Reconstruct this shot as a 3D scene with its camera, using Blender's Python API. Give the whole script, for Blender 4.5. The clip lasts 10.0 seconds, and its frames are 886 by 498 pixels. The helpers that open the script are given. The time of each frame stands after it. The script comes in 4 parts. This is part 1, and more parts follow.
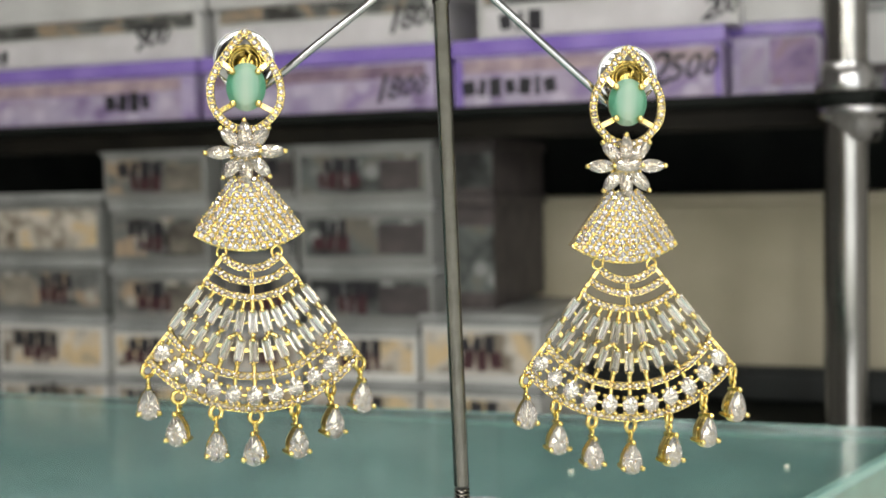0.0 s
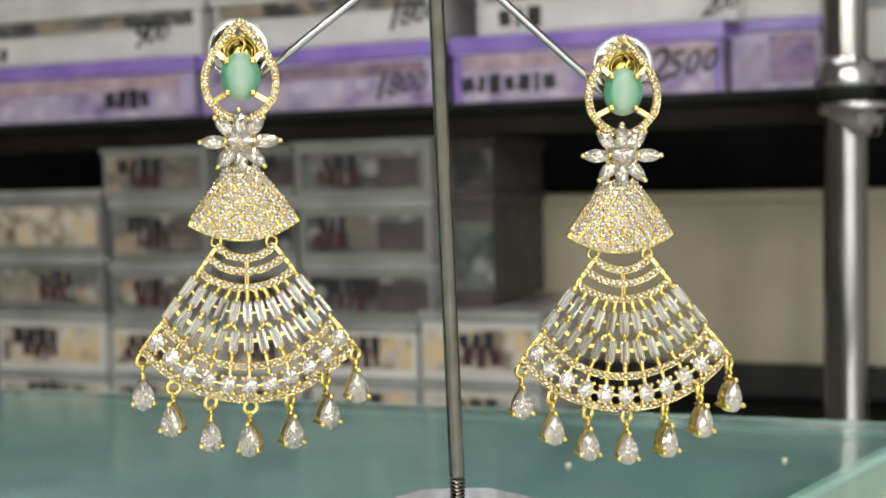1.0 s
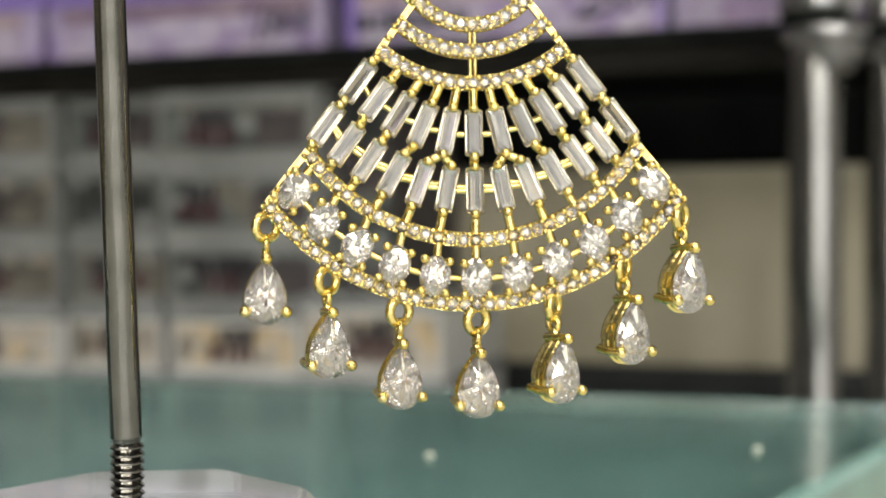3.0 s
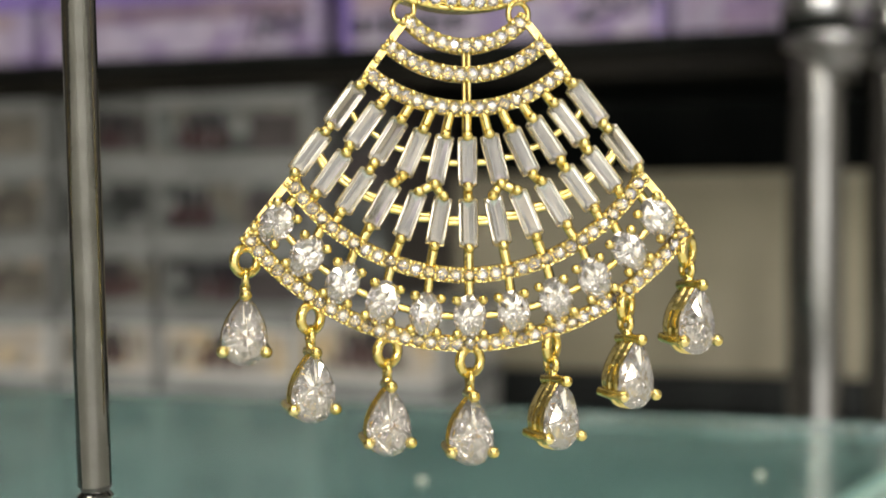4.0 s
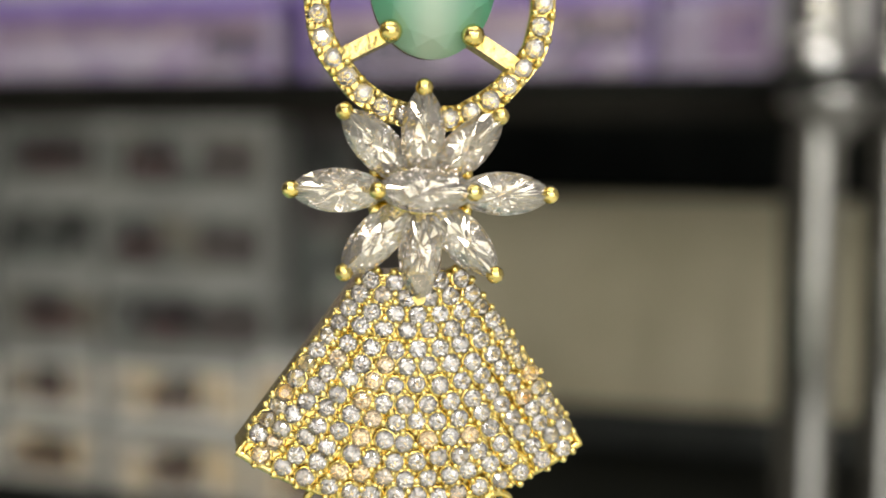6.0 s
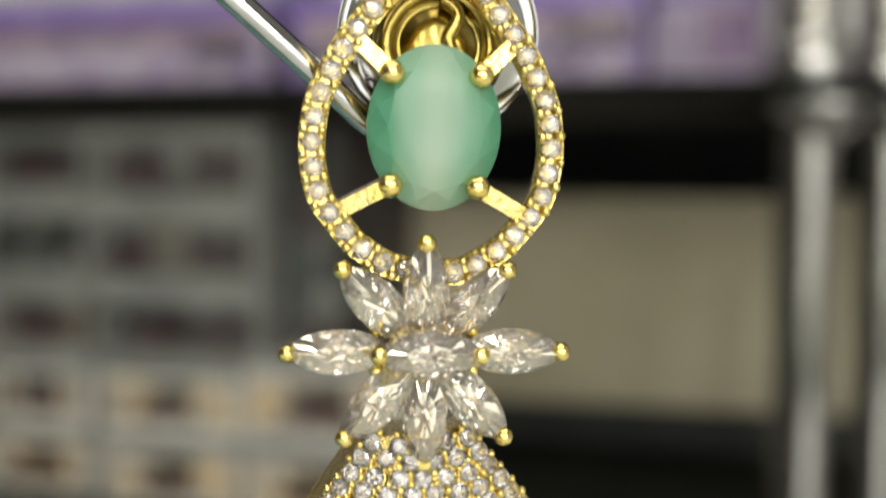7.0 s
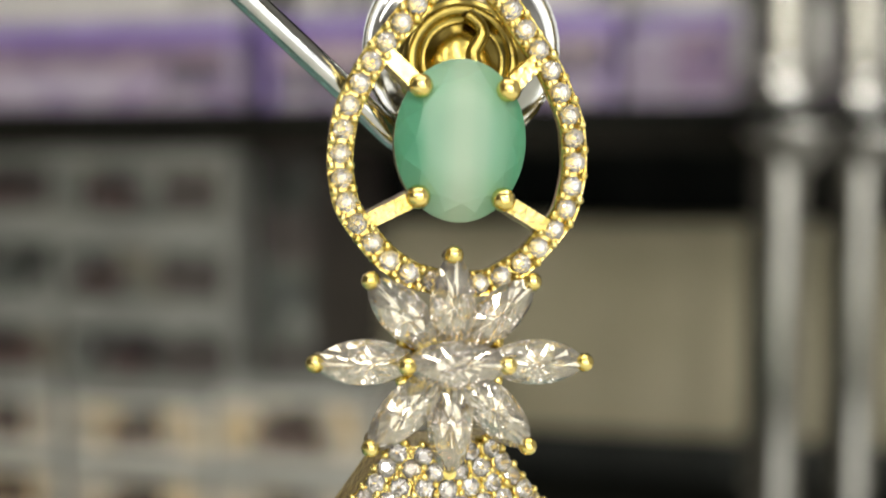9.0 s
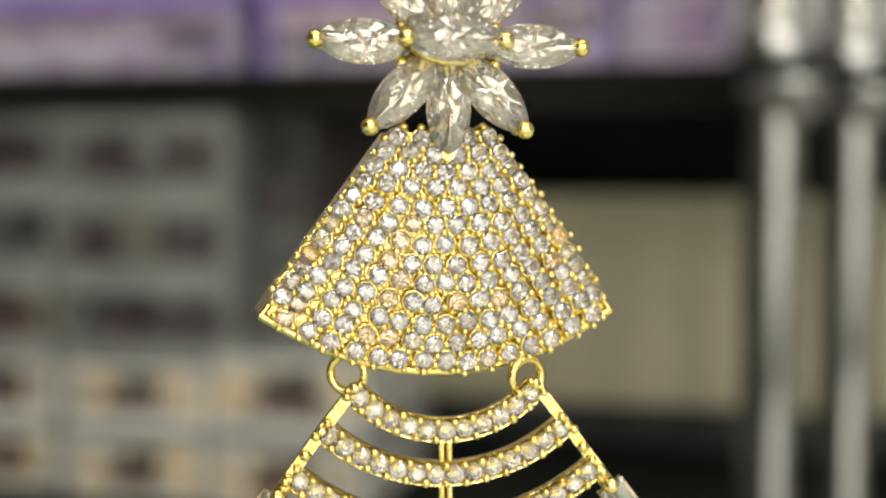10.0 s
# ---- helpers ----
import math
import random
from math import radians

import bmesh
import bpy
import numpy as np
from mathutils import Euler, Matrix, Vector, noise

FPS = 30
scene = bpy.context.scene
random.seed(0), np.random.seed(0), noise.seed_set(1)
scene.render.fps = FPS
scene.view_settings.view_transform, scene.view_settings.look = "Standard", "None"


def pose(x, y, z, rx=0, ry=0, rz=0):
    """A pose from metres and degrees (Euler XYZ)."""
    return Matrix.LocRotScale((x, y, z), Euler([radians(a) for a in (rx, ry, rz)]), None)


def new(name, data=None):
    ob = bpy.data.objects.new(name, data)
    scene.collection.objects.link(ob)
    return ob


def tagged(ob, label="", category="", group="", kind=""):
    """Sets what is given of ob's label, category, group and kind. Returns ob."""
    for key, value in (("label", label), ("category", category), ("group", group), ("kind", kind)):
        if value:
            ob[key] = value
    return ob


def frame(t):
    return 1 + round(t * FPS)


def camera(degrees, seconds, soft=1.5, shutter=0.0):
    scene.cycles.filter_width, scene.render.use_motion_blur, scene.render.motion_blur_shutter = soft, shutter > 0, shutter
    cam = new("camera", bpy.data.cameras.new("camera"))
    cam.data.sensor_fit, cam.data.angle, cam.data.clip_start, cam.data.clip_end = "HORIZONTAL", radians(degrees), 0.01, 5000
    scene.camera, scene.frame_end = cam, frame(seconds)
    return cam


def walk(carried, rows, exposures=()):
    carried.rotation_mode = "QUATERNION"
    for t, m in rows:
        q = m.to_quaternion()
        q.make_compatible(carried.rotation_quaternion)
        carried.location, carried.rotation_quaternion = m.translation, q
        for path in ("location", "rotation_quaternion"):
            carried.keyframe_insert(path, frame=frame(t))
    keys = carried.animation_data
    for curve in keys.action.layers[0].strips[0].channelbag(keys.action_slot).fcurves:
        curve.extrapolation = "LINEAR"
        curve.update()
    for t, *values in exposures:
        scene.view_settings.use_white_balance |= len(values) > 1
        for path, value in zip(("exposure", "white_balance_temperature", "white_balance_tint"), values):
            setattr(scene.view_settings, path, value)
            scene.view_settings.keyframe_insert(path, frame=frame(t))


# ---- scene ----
# ---------------------------------------------------------------- camera
cam = camera(40.28, 10.0, soft=1.8, shutter=0.15)
ROWS = [
    (0, -0.00057, -0.00275, 0.07715, -0.073, -2.960, 1.221),
    (0.5, -0.00010, -0.00289, 0.07657, -0.029, -2.971, 1.189),
    (1, 0.00052, -0.00236, 0.07525, -0.008, -2.955, 1.241),
    (1.5, 0.00267, 0.00169, 0.07213, -0.343, -2.805, 1.084),
    (2, 0.01783, 0.04247, 0.05529, -1.496, -2.282, 0.602),
    (2.5, 0.02737, 0.08723, 0.04481, -2.016, -2.048, 0.707),
    (2.7, 0.02438, 0.10089, 0.04182, -2.886, -1.606, 0.553),
    (3.8, 0.02851, 0.11312, 0.04314, -2.016, -1.508, 0.215),
    (4, 0.02593, 0.11478, 0.04480, -2.884, -1.580, 0.214),
    (4.5, 0.02609, 0.11778, 0.05663, -3.322, -2.066, 0.412),
    (5, 0.02356, 0.12044, 0.07083, -3.644, -2.527, 0.171),
    (5.5, 0.02793, 0.13314, 0.07882, -4.115, -2.975, -0.148),
    (5.7, 0.02938, 0.14416, 0.08031, -4.161, -3.201, -0.641),
    (6.8, 0.02923, 0.15615, 0.08605, -4.716, -4.556, -0.560),
    (7, 0.02888, 0.15569, 0.09032, -4.805, -4.424, -0.039),
    (7.5, 0.02920, 0.15562, 0.09961, -4.740, -4.542, -0.311),
    (8, 0.02915, 0.15557, 0.09683, -4.723, -4.472, -0.307),
    (8.5, 0.02642, 0.15595, 0.09447, -6.110, -3.440, -0.366),
    (9, 0.02566, 0.15523, 0.08958, -6.426, -3.170, -0.323),
    (9.5, 0.02622, 0.15437, 0.07992, -6.549, -3.079, -0.279),
    (10, 0.02543, 0.15344, 0.07263, -6.600, -2.991, -0.312),
]
walk(cam, [(t, pose(x, y, z, 90 + pitch, roll, yaw)) for t, x, y, z, yaw, pitch, roll in ROWS],
     exposures=((0.0, -0.11, 6480, 10), (2.5, -0.10, 6560, 10), (4.0, -0.25, 6720, 11), (5.0, -0.27, 6780, 12), (5.5, -0.22, 6780, 11), (7.0, -0.26, 6880, 7), (7.5, -0.30, 6900, 7), (8.0, -0.24, 6910, 7), (10.0, -0.16, 6950, 7)))
focus = new("focus_mark")
focus.location = (0.0335, 0.2180, 0.070)
cam.data.dof.use_dof = True
cam.data.dof.focus_object = focus
cam.data.dof.aperture_fstop = 22.0

# ---------------------------------------------------------------- world and light
world = bpy.data.worlds.new("room_air")
scene.world = world
world.use_nodes = True
world.node_tree.nodes["Background"].inputs[0].default_value = (0.9, 0.95, 1.0, 1)
world.node_tree.nodes["Background"].inputs[1].default_value = 0.02
scene.view_settings.exposure = 0.0

MM = 0.001


# ---------------------------------------------------------------- materials
def principled(name, color, rough=0.5, metal=0.0, **kw):
    m = bpy.data.materials.new(name)
    m.use_nodes = True
    b = m.node_tree.nodes["Principled BSDF"]
    b.inputs["Base Color"].default_value = (*color, 1)
    b.inputs["Roughness"].default_value = rough
    b.inputs["Metallic"].default_value = metal
    for k, v in kw.items():
        b.inputs[k.replace("_", " ")].default_value = v
    return m


def vary(m, scale, colors, rough=None, bump=0.0, detail=4.0, bump_scale=None, random_mix=0.0):
    """Noise between two colours, optional roughness range and fine relief, in object metres."""
    nt = m.node_tree
    b = nt.nodes["Principled BSDF"]
    tc = nt.nodes.new("ShaderNodeTexCoord")
    no = nt.nodes.new("ShaderNodeTexNoise")
    no.inputs["Scale"].default_value = scale
    no.inputs["Detail"].default_value = detail
    nt.links.new(tc.outputs["Object"], no.inputs["Vector"])
    ramp = nt.nodes.new("ShaderNodeValToRGB")
    ramp.color_ramp.elements[0].position = 0.3
    ramp.color_ramp.elements[1].position = 0.7
    ramp.color_ramp.elements[0].color = (*colors[0], 1)
    ramp.color_ramp.elements[1].color = (*colors[1], 1)
    if random_mix:
        info = nt.nodes.new("ShaderNodeObjectInfo")
        mix = nt.nodes.new("ShaderNodeMix")
        mix.inputs[0].default_value = random_mix
        nt.links.new(no.outputs["Fac"], mix.inputs[2])
        nt.links.new(info.outputs["Random"], mix.inputs[3])
        nt.links.new(mix.outputs[0], ramp.inputs[0])
    else:
        nt.links.new(no.outputs["Fac"], ramp.inputs[0])
    nt.links.new(ramp.outputs[0], b.inputs["Base Color"])
    if rough:
        mr = nt.nodes.new("ShaderNodeMapRange")
        mr.inputs[3].default_value, mr.inputs[4].default_value = rough
        nt.links.new(no.outputs["Fac"], mr.inputs[0])
        nt.links.new(mr.outputs[0], b.inputs["Roughness"])
    if bump:
        n2 = nt.nodes.new("ShaderNodeTexNoise")
        n2.inputs["Scale"].default_value = bump_scale or scale * 6
        n2.inputs["Detail"].default_value = 3
        nt.links.new(tc.outputs["Object"], n2.inputs["Vector"])
        bp = nt.nodes.new("ShaderNodeBump")
        bp.inputs["Strength"].default_value = bump
        bp.inputs["Distance"].default_value = 0.0002
        nt.links.new(n2.outputs["Fac"], bp.inputs["Height"])
        nt.links.new(bp.outputs[0], b.inputs["Normal"])
    return m


GOLD = vary(principled("gold_plate", (0.95, 0.70, 0.20), 0.2, 1.0), 900, ((0.86, 0.655, 0.17), (0.93, 0.785, 0.35)), (0.10, 0.22), 0.3, bump_scale=2500)
# gold of the nut core, with its dark reflections put into the colour
GOLD_DARK = vary(principled("dimmed_gold", (0.40, 0.29, 0.07), 0.2, 1.0), 700, ((0.30, 0.225, 0.055), (0.42, 0.33, 0.10)), (0.14, 0.24))
CHROME = vary(principled("steel", (0.52, 0.51, 0.49), 0.1, 1.0), 300, ((0.40, 0.405, 0.41), (0.48, 0.485, 0.49)), (0.06, 0.12), 0.05)
ROD_STEEL = vary(principled("dark_steel", (0.3, 0.29, 0.28), 0.05, 1.0), 300, ((0.15, 0.146, 0.132), (0.21, 0.204, 0.186)), (0.02, 0.06), 0.04)
NUT = vary(principled("nickel", (0.46, 0.44, 0.37), 0.12, 1.0), 400, ((0.38, 0.385, 0.38), (0.50, 0.505, 0.50)), (0.08, 0.16))
DOME = vary(principled("polished_nut", (0.42, 0.42, 0.40), 0.25, 1.0), 20, ((0.46, 0.46, 0.45), (0.56, 0.56, 0.55)), (0.13, 0.20))
PIPE = vary(principled("rack_chrome", (0.58, 0.58, 0.54), 0.3, 1.0), 20, ((0.27, 0.265, 0.24), (0.34, 0.335, 0.305)), (0.14, 0.21))


def stone_tint(m, low, high, gold_reflect=None):
    """Each stone a shade of its own; about one in six can have the reflected gold below it put into its colour."""
    nt = m.node_tree
    info = nt.nodes.new("ShaderNodeObjectInfo")
    ramp = nt.nodes.new("ShaderNodeValToRGB")
    cr = ramp.color_ramp
    cr.elements[0].color = (*low, 1)
    cr.elements[1].color = (*high, 1)
    if gold_reflect:
        for at, c in ((0.14, gold_reflect), (0.20, low)):
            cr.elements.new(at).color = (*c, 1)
        cr.elements[0].color = (*gold_reflect, 1)
    nt.links.new(info.outputs["Random"], ramp.inputs[0])
    nt.links.new(ramp.outputs[0], nt.nodes["Principled BSDF"].inputs["Base Color"])
    return m


STONE = stone_tint(principled("clear_stone", (0.6, 0.57, 0.53), 0.02, 0.0, Transmission_Weight=0.92, IOR=2.1), (0.70, 0.66, 0.67), (0.93, 0.89, 0.90))
MARQUISE = stone_tint(principled("clear_marquise", (0.97, 0.93, 0.89), 0.0, 0.0, Transmission_Weight=0.91, IOR=2.0, Thin_Film_Thickness=64.0, Thin_Film_IOR=2.5), (1.0, 0.935, 0.905), (1.0, 0.97, 0.955))
# warm tint puts the setting's reflected gold into the baguettes' colour
BAGUETTE = stone_tint(principled("clear_baguette", (0.75, 0.74, 0.69), 0.03, 0.0, Transmission_Weight=0.92, IOR=1.66), (0.90, 0.83, 0.66), (1.0, 0.95, 0.84))
ACRYLIC = principled("acrylic", (0.97, 0.98, 0.98), 0.03, 0.0, Transmission_Weight=0.72, IOR=1.49)
GLASS = vary(principled("float_glass", (0.7, 0.9, 0.86), 0.08, 0.0, Transmission_Weight=1.0, IOR=1.5), 30, ((0.70, 0.87, 0.835), (0.78, 0.92, 0.89)), (0.05, 0.16))
FELT = vary(principled("teal_liner", (0.2, 0.32, 0.31), 0.8), 40, ((0.215, 0.325, 0.312), (0.305, 0.42, 0.402)), None, 0.3)
GLASS_EDGE = vary(principled("glass_edge", (0.08, 0.26, 0.19), 0.35, 0.0, Transmission_Weight=0.35), 60, ((0.045, 0.18, 0.13), (0.12, 0.34, 0.25)), (0.25, 0.45))
GLASS_CHAMFER = vary(principled("glass_chamfer", (0.3, 0.5, 0.44), 0.4, 0.0, Transmission_Weight=0.3), 60, ((0.24, 0.42, 0.37), (0.36, 0.55, 0.49)), (0.3, 0.5))
LAMINATE = vary(principled("pale_laminate", (0.6, 0.62, 0.55), 0.4), 30, ((0.68, 0.70, 0.63), (0.78, 0.79, 0.72)))
LINT = principled("lint", (0.75, 0.72, 0.6), 0.9)
BLACK = vary(principled("black_board", (0.010, 0.012, 0.010), 0.7, 0.0, Specular_IOR_Level=0.1), 25, ((0.006, 0.008, 0.007), (0.014, 0.016, 0.0135)))
BROWN_EDGE = vary(principled("brown_edge", (0.013, 0.012, 0.009), 0.6, 0.0, Specular_IOR_Level=0.1), 25, ((0.008, 0.0075, 0.006), (0.019, 0.017, 0.0125)))
TRAY_BLACK = vary(principled("tray_black", (0.022, 0.028, 0.024), 0.5), 25, ((0.009, 0.012, 0.010), (0.018, 0.022, 0.019)))
CARTON = vary(principled("beige_carton", (0.55, 0.47, 0.33), 0.7), 14, ((0.43, 0.39, 0.26), (0.55, 0.50, 0.355)), None, 0.2)
PURPLE = vary(principled("purple_plastic", (0.30, 0.20, 0.60), 0.25), 30, ((0.20, 0.125, 0.45), (0.33, 0.24, 0.59)))
MILKY = vary(principled("milky_plastic", (0.66, 0.66, 0.62), 0.3), 18, ((0.46, 0.46, 0.44), (0.64, 0.64, 0.61)))
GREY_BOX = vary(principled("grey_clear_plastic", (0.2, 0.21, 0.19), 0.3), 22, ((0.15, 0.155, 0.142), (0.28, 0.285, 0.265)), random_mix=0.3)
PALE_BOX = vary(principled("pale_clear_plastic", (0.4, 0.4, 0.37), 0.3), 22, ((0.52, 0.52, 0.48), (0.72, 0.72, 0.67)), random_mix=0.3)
# picks the darkened goods for boxes in the upper shelf's shade
SHADED_BOX = vary(principled("shaded_clear_plastic", (0.08, 0.085, 0.08), 0.3), 22, ((0.075, 0.081, 0.075), (0.19, 0.197, 0.185)), random_mix=0.3)
PATCH = vary(principled("tan_goods", (0.2, 0.18, 0.15), 0.4), 60, ((0.06, 0.055, 0.045), (0.32, 0.29, 0.23)), random_mix=0.25)


def clutter(name, scale, stops, rough=0.35, spot=(0.42, 0.41, 0.36), spots=0.7):
    """Small goods seen through clear plastic: patches of several colours, different in every box, with blurred
    highlights put into the colour as pale round spots.
    """
    m = principled(name, stops[0], rough)
    nt = m.node_tree
    tc, info = nt.nodes.new("ShaderNodeTexCoord"), nt.nodes.new("ShaderNodeObjectInfo")
    add = nt.nodes.new("ShaderNodeVectorMath")
    add.operation = "MULTIPLY_ADD"
    add.inputs[1].default_value = (7.0, 3.0, 5.0)
    no = nt.nodes.new("ShaderNodeTexNoise")
    no.inputs["Scale"].default_value, no.inputs["Detail"].default_value, no.inputs["Distortion"].default_value = scale, 3.0, 0.6
    ramp = nt.nodes.new("ShaderNodeValToRGB")
    cr = ramp.color_ramp
    for k in range(2, len(stops)):
        cr.elements.new(0.5)
    for k in range(len(stops)):
        cr.elements[k].position = 0.32 + 0.36 * k / (len(stops) - 1)
    for k, c in enumerate(stops):
        cr.elements[k].color = (*c, 1)
    vo = nt.nodes.new("ShaderNodeTexVoronoi")
    vo.inputs["Scale"].default_value = 58.0
    near = nt.nodes.new("ShaderNodeMapRange")
    near.inputs[1].default_value, near.inputs[2].default_value = 0.20, 0.34
    near.inputs[3].default_value, near.inputs[4].default_value = spots, 0.0
    mix = nt.nodes.new("ShaderNodeMix")
    mix.data_type = "RGBA"
    mix.inputs[7].default_value = (*spot, 1)
    nt.links.new(info.outputs["Random"], add.inputs[0])
    nt.links.new(tc.outputs["Object"], add.inputs[2])
    nt.links.new(add.outputs[0], no.inputs["Vector"])
    nt.links.new(add.outputs[0], vo.inputs["Vector"])
    nt.links.new(no.outputs["Fac"], ramp.inputs[0])
    nt.links.new(vo.outputs["Distance"], near.inputs[0])
    nt.links.new(near.outputs[0], mix.inputs[0])
    nt.links.new(ramp.outputs[0], mix.inputs[6])
    nt.links.new(mix.outputs[2], nt.nodes["Principled BSDF"].inputs["Base Color"])
    return m


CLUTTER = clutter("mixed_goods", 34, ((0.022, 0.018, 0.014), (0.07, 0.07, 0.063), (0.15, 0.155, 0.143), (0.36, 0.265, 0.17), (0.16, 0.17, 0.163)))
# dark contents, with the shade under the shelf put into their colour as well
CLUTTER_SHADED = clutter("mixed_shaded_goods", 30, ((0.02, 0.021, 0.02), (0.06, 0.066, 0.06), (0.12, 0.132, 0.124), (0.16, 0.145, 0.115), (0.075, 0.082, 0.075)), spot=(0.32, 0.33, 0.31))
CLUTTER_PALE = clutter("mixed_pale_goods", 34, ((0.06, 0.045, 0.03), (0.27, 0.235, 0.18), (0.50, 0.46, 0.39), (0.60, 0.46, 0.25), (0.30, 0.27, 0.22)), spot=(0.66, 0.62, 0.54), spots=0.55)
GREY_RIM = vary(principled("grey_rim_plastic", (0.5, 0.52, 0.48), 0.25), 22, ((0.20, 0.208, 0.197), (0.36, 0.37, 0.35)))
LAVENDER = clutter("lavender_plastic", 24, ((0.20, 0.14, 0.32), (0.36, 0.28, 0.47), (0.46, 0.40, 0.55), (0.38, 0.31, 0.50), (0.30, 0.20, 0.44)), 0.3, (0.62, 0.57, 0.68), 0.45)
LILAC = clutter("lilac_card", 26, ((0.19, 0.13, 0.26), (0.33, 0.27, 0.41), (0.44, 0.39, 0.50), (0.40, 0.33, 0.44), (0.28, 0.21, 0.38)), 0.6, (0.66, 0.61, 0.68), 0.5)
PLUM = clutter("plum_goods", 40, ((0.10, 0.05, 0.14), (0.20, 0.12, 0.26), (0.30, 0.20, 0.36), (0.26, 0.16, 0.20), (0.16, 0.10, 0.22)))
CARD = vary(principled("paper_label", (0.72, 0.70, 0.70), 0.7), 40, ((0.52, 0.50, 0.50), (0.66, 0.64, 0.64)))
INK = principled("black_ink", (0.015, 0.015, 0.018), 0.6)
DARK_CARD = vary(principled("near_black_sheet", (0.06, 0.05, 0.05), 0.6), 60, ((0.035, 0.03, 0.03), (0.09, 0.075, 0.07)))
RED_INK = principled("maroon_ink", (0.05, 0.015, 0.018), 0.6)
NAVY_CARD = principled("navy_label", (0.03, 0.035, 0.05), 0.6)
GOODS_A = vary(principled("brown_goods", (0.3, 0.2, 0.12), 0.4), 70, ((0.03, 0.02, 0.015), (0.55, 0.40, 0.22)), random_mix=0.25)
GOODS_C = vary(principled("pale_goods", (0.6, 0.5, 0.4), 0.4), 60, ((0.42, 0.34, 0.26), (0.82, 0.76, 0.66)), random_mix=0.25)
GOODS_B = vary(principled("pink_goods", (0.5, 0.35, 0.33), 0.4), 60, ((0.13, 0.075, 0.14), (0.54, 0.42, 0.42)), random_mix=0.25)
DARK_WALL = vary(principled("dark_wall", (0.12, 0.11, 0.10), 0.7), 3, ((0.15, 0.145, 0.14), (0.22, 0.21, 0.20)))
WALL = vary(principled("wall_paint", (0.3, 0.29, 0.27), 0.7), 3, ((0.55, 0.53, 0.50), (0.65, 0.63, 0.60)))
FLOOR = vary(principled("floor_tile", (0.2, 0.19, 0.18), 0.35), 3, ((0.34, 0.33, 0.30), (0.44, 0.42, 0.39)))


def lamp_material(name, strength, color):
    m = bpy.data.materials.new(name)
    m.use_nodes = True
    nt = m.node_tree
    nt.nodes.clear()
    e = nt.nodes.new("ShaderNodeEmission")
    e.inputs[0].default_value = (*color, 1)
    e.inputs[1].default_value = strength
    o = nt.nodes.new("ShaderNodeOutputMaterial")
    nt.links.new(e.outputs[0], o.inputs[0])
    return m


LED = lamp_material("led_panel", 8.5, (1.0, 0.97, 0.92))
FILL_STRIP = lamp_material("fill_strip", 40.0, (1.0, 0.97, 0.93))
# glow of the window added behind the camera; no such source is in view
FRONT_GLOW = lamp_material("front_glow", 4.0, (0.97, 0.98, 1.0))


def teal_stone_material():
    """Milky green with soft upright bands, as in cat's-eye stone; paler up the middle, greener towards both sides."""
    m = principled("teal_cats_eye", (0.3, 0.6, 0.46), 0.34, 0.0, Transmission_Weight=0.1, IOR=1.55, Subsurface_Weight=0.3)
    nt = m.node_tree
    b = nt.nodes["Principled BSDF"]
    b.inputs["Subsurface Radius"].default_value = (0.0010, 0.0016, 0.0013)
    tc = nt.nodes.new("ShaderNodeTexCoord")
    mp = nt.nodes.new("ShaderNodeMapping")
    mp.inputs["Scale"].default_value = (340, 40, 30)
    mp.inputs["Rotation"].default_value = (0, 0.06, 0)
    no = nt.nodes.new("ShaderNodeTexNoise")
    no.inputs["Scale"].default_value = 1.0
    no.inputs["Detail"].default_value = 2.0
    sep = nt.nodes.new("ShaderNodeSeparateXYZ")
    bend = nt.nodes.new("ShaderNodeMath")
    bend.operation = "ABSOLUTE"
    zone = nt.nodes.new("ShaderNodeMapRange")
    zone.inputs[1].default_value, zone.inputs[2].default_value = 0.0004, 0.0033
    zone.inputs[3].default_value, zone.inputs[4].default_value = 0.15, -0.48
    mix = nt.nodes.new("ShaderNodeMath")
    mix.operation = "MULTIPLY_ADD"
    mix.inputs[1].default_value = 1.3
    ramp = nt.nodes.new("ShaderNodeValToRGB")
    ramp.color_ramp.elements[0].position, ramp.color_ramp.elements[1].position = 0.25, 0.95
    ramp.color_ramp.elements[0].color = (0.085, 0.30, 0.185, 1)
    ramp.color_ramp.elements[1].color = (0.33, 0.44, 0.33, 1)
    nt.links.new(tc.outputs["Object"], mp.inputs[0])
    nt.links.new(mp.outputs[0], no.inputs["Vector"])
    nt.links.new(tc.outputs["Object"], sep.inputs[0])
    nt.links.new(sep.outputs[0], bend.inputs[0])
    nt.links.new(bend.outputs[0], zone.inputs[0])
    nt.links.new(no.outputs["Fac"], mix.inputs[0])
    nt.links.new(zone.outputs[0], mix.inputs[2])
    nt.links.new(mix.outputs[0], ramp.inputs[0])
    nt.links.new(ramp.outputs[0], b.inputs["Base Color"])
    return m


TEAL = teal_stone_material()


# ---------------------------------------------------------------- mesh helpers
def mesh(name, verts, faces, material, smooth=False):
    me = bpy.data.meshes.new(name)
    me.from_pydata([tuple(v) for v in verts], [], [tuple(f) for f in faces])
    me.materials.append(material)
    if smooth:
        me.polygons.foreach_set("use_smooth", [True] * len(me.polygons))
    me.update()
    return me


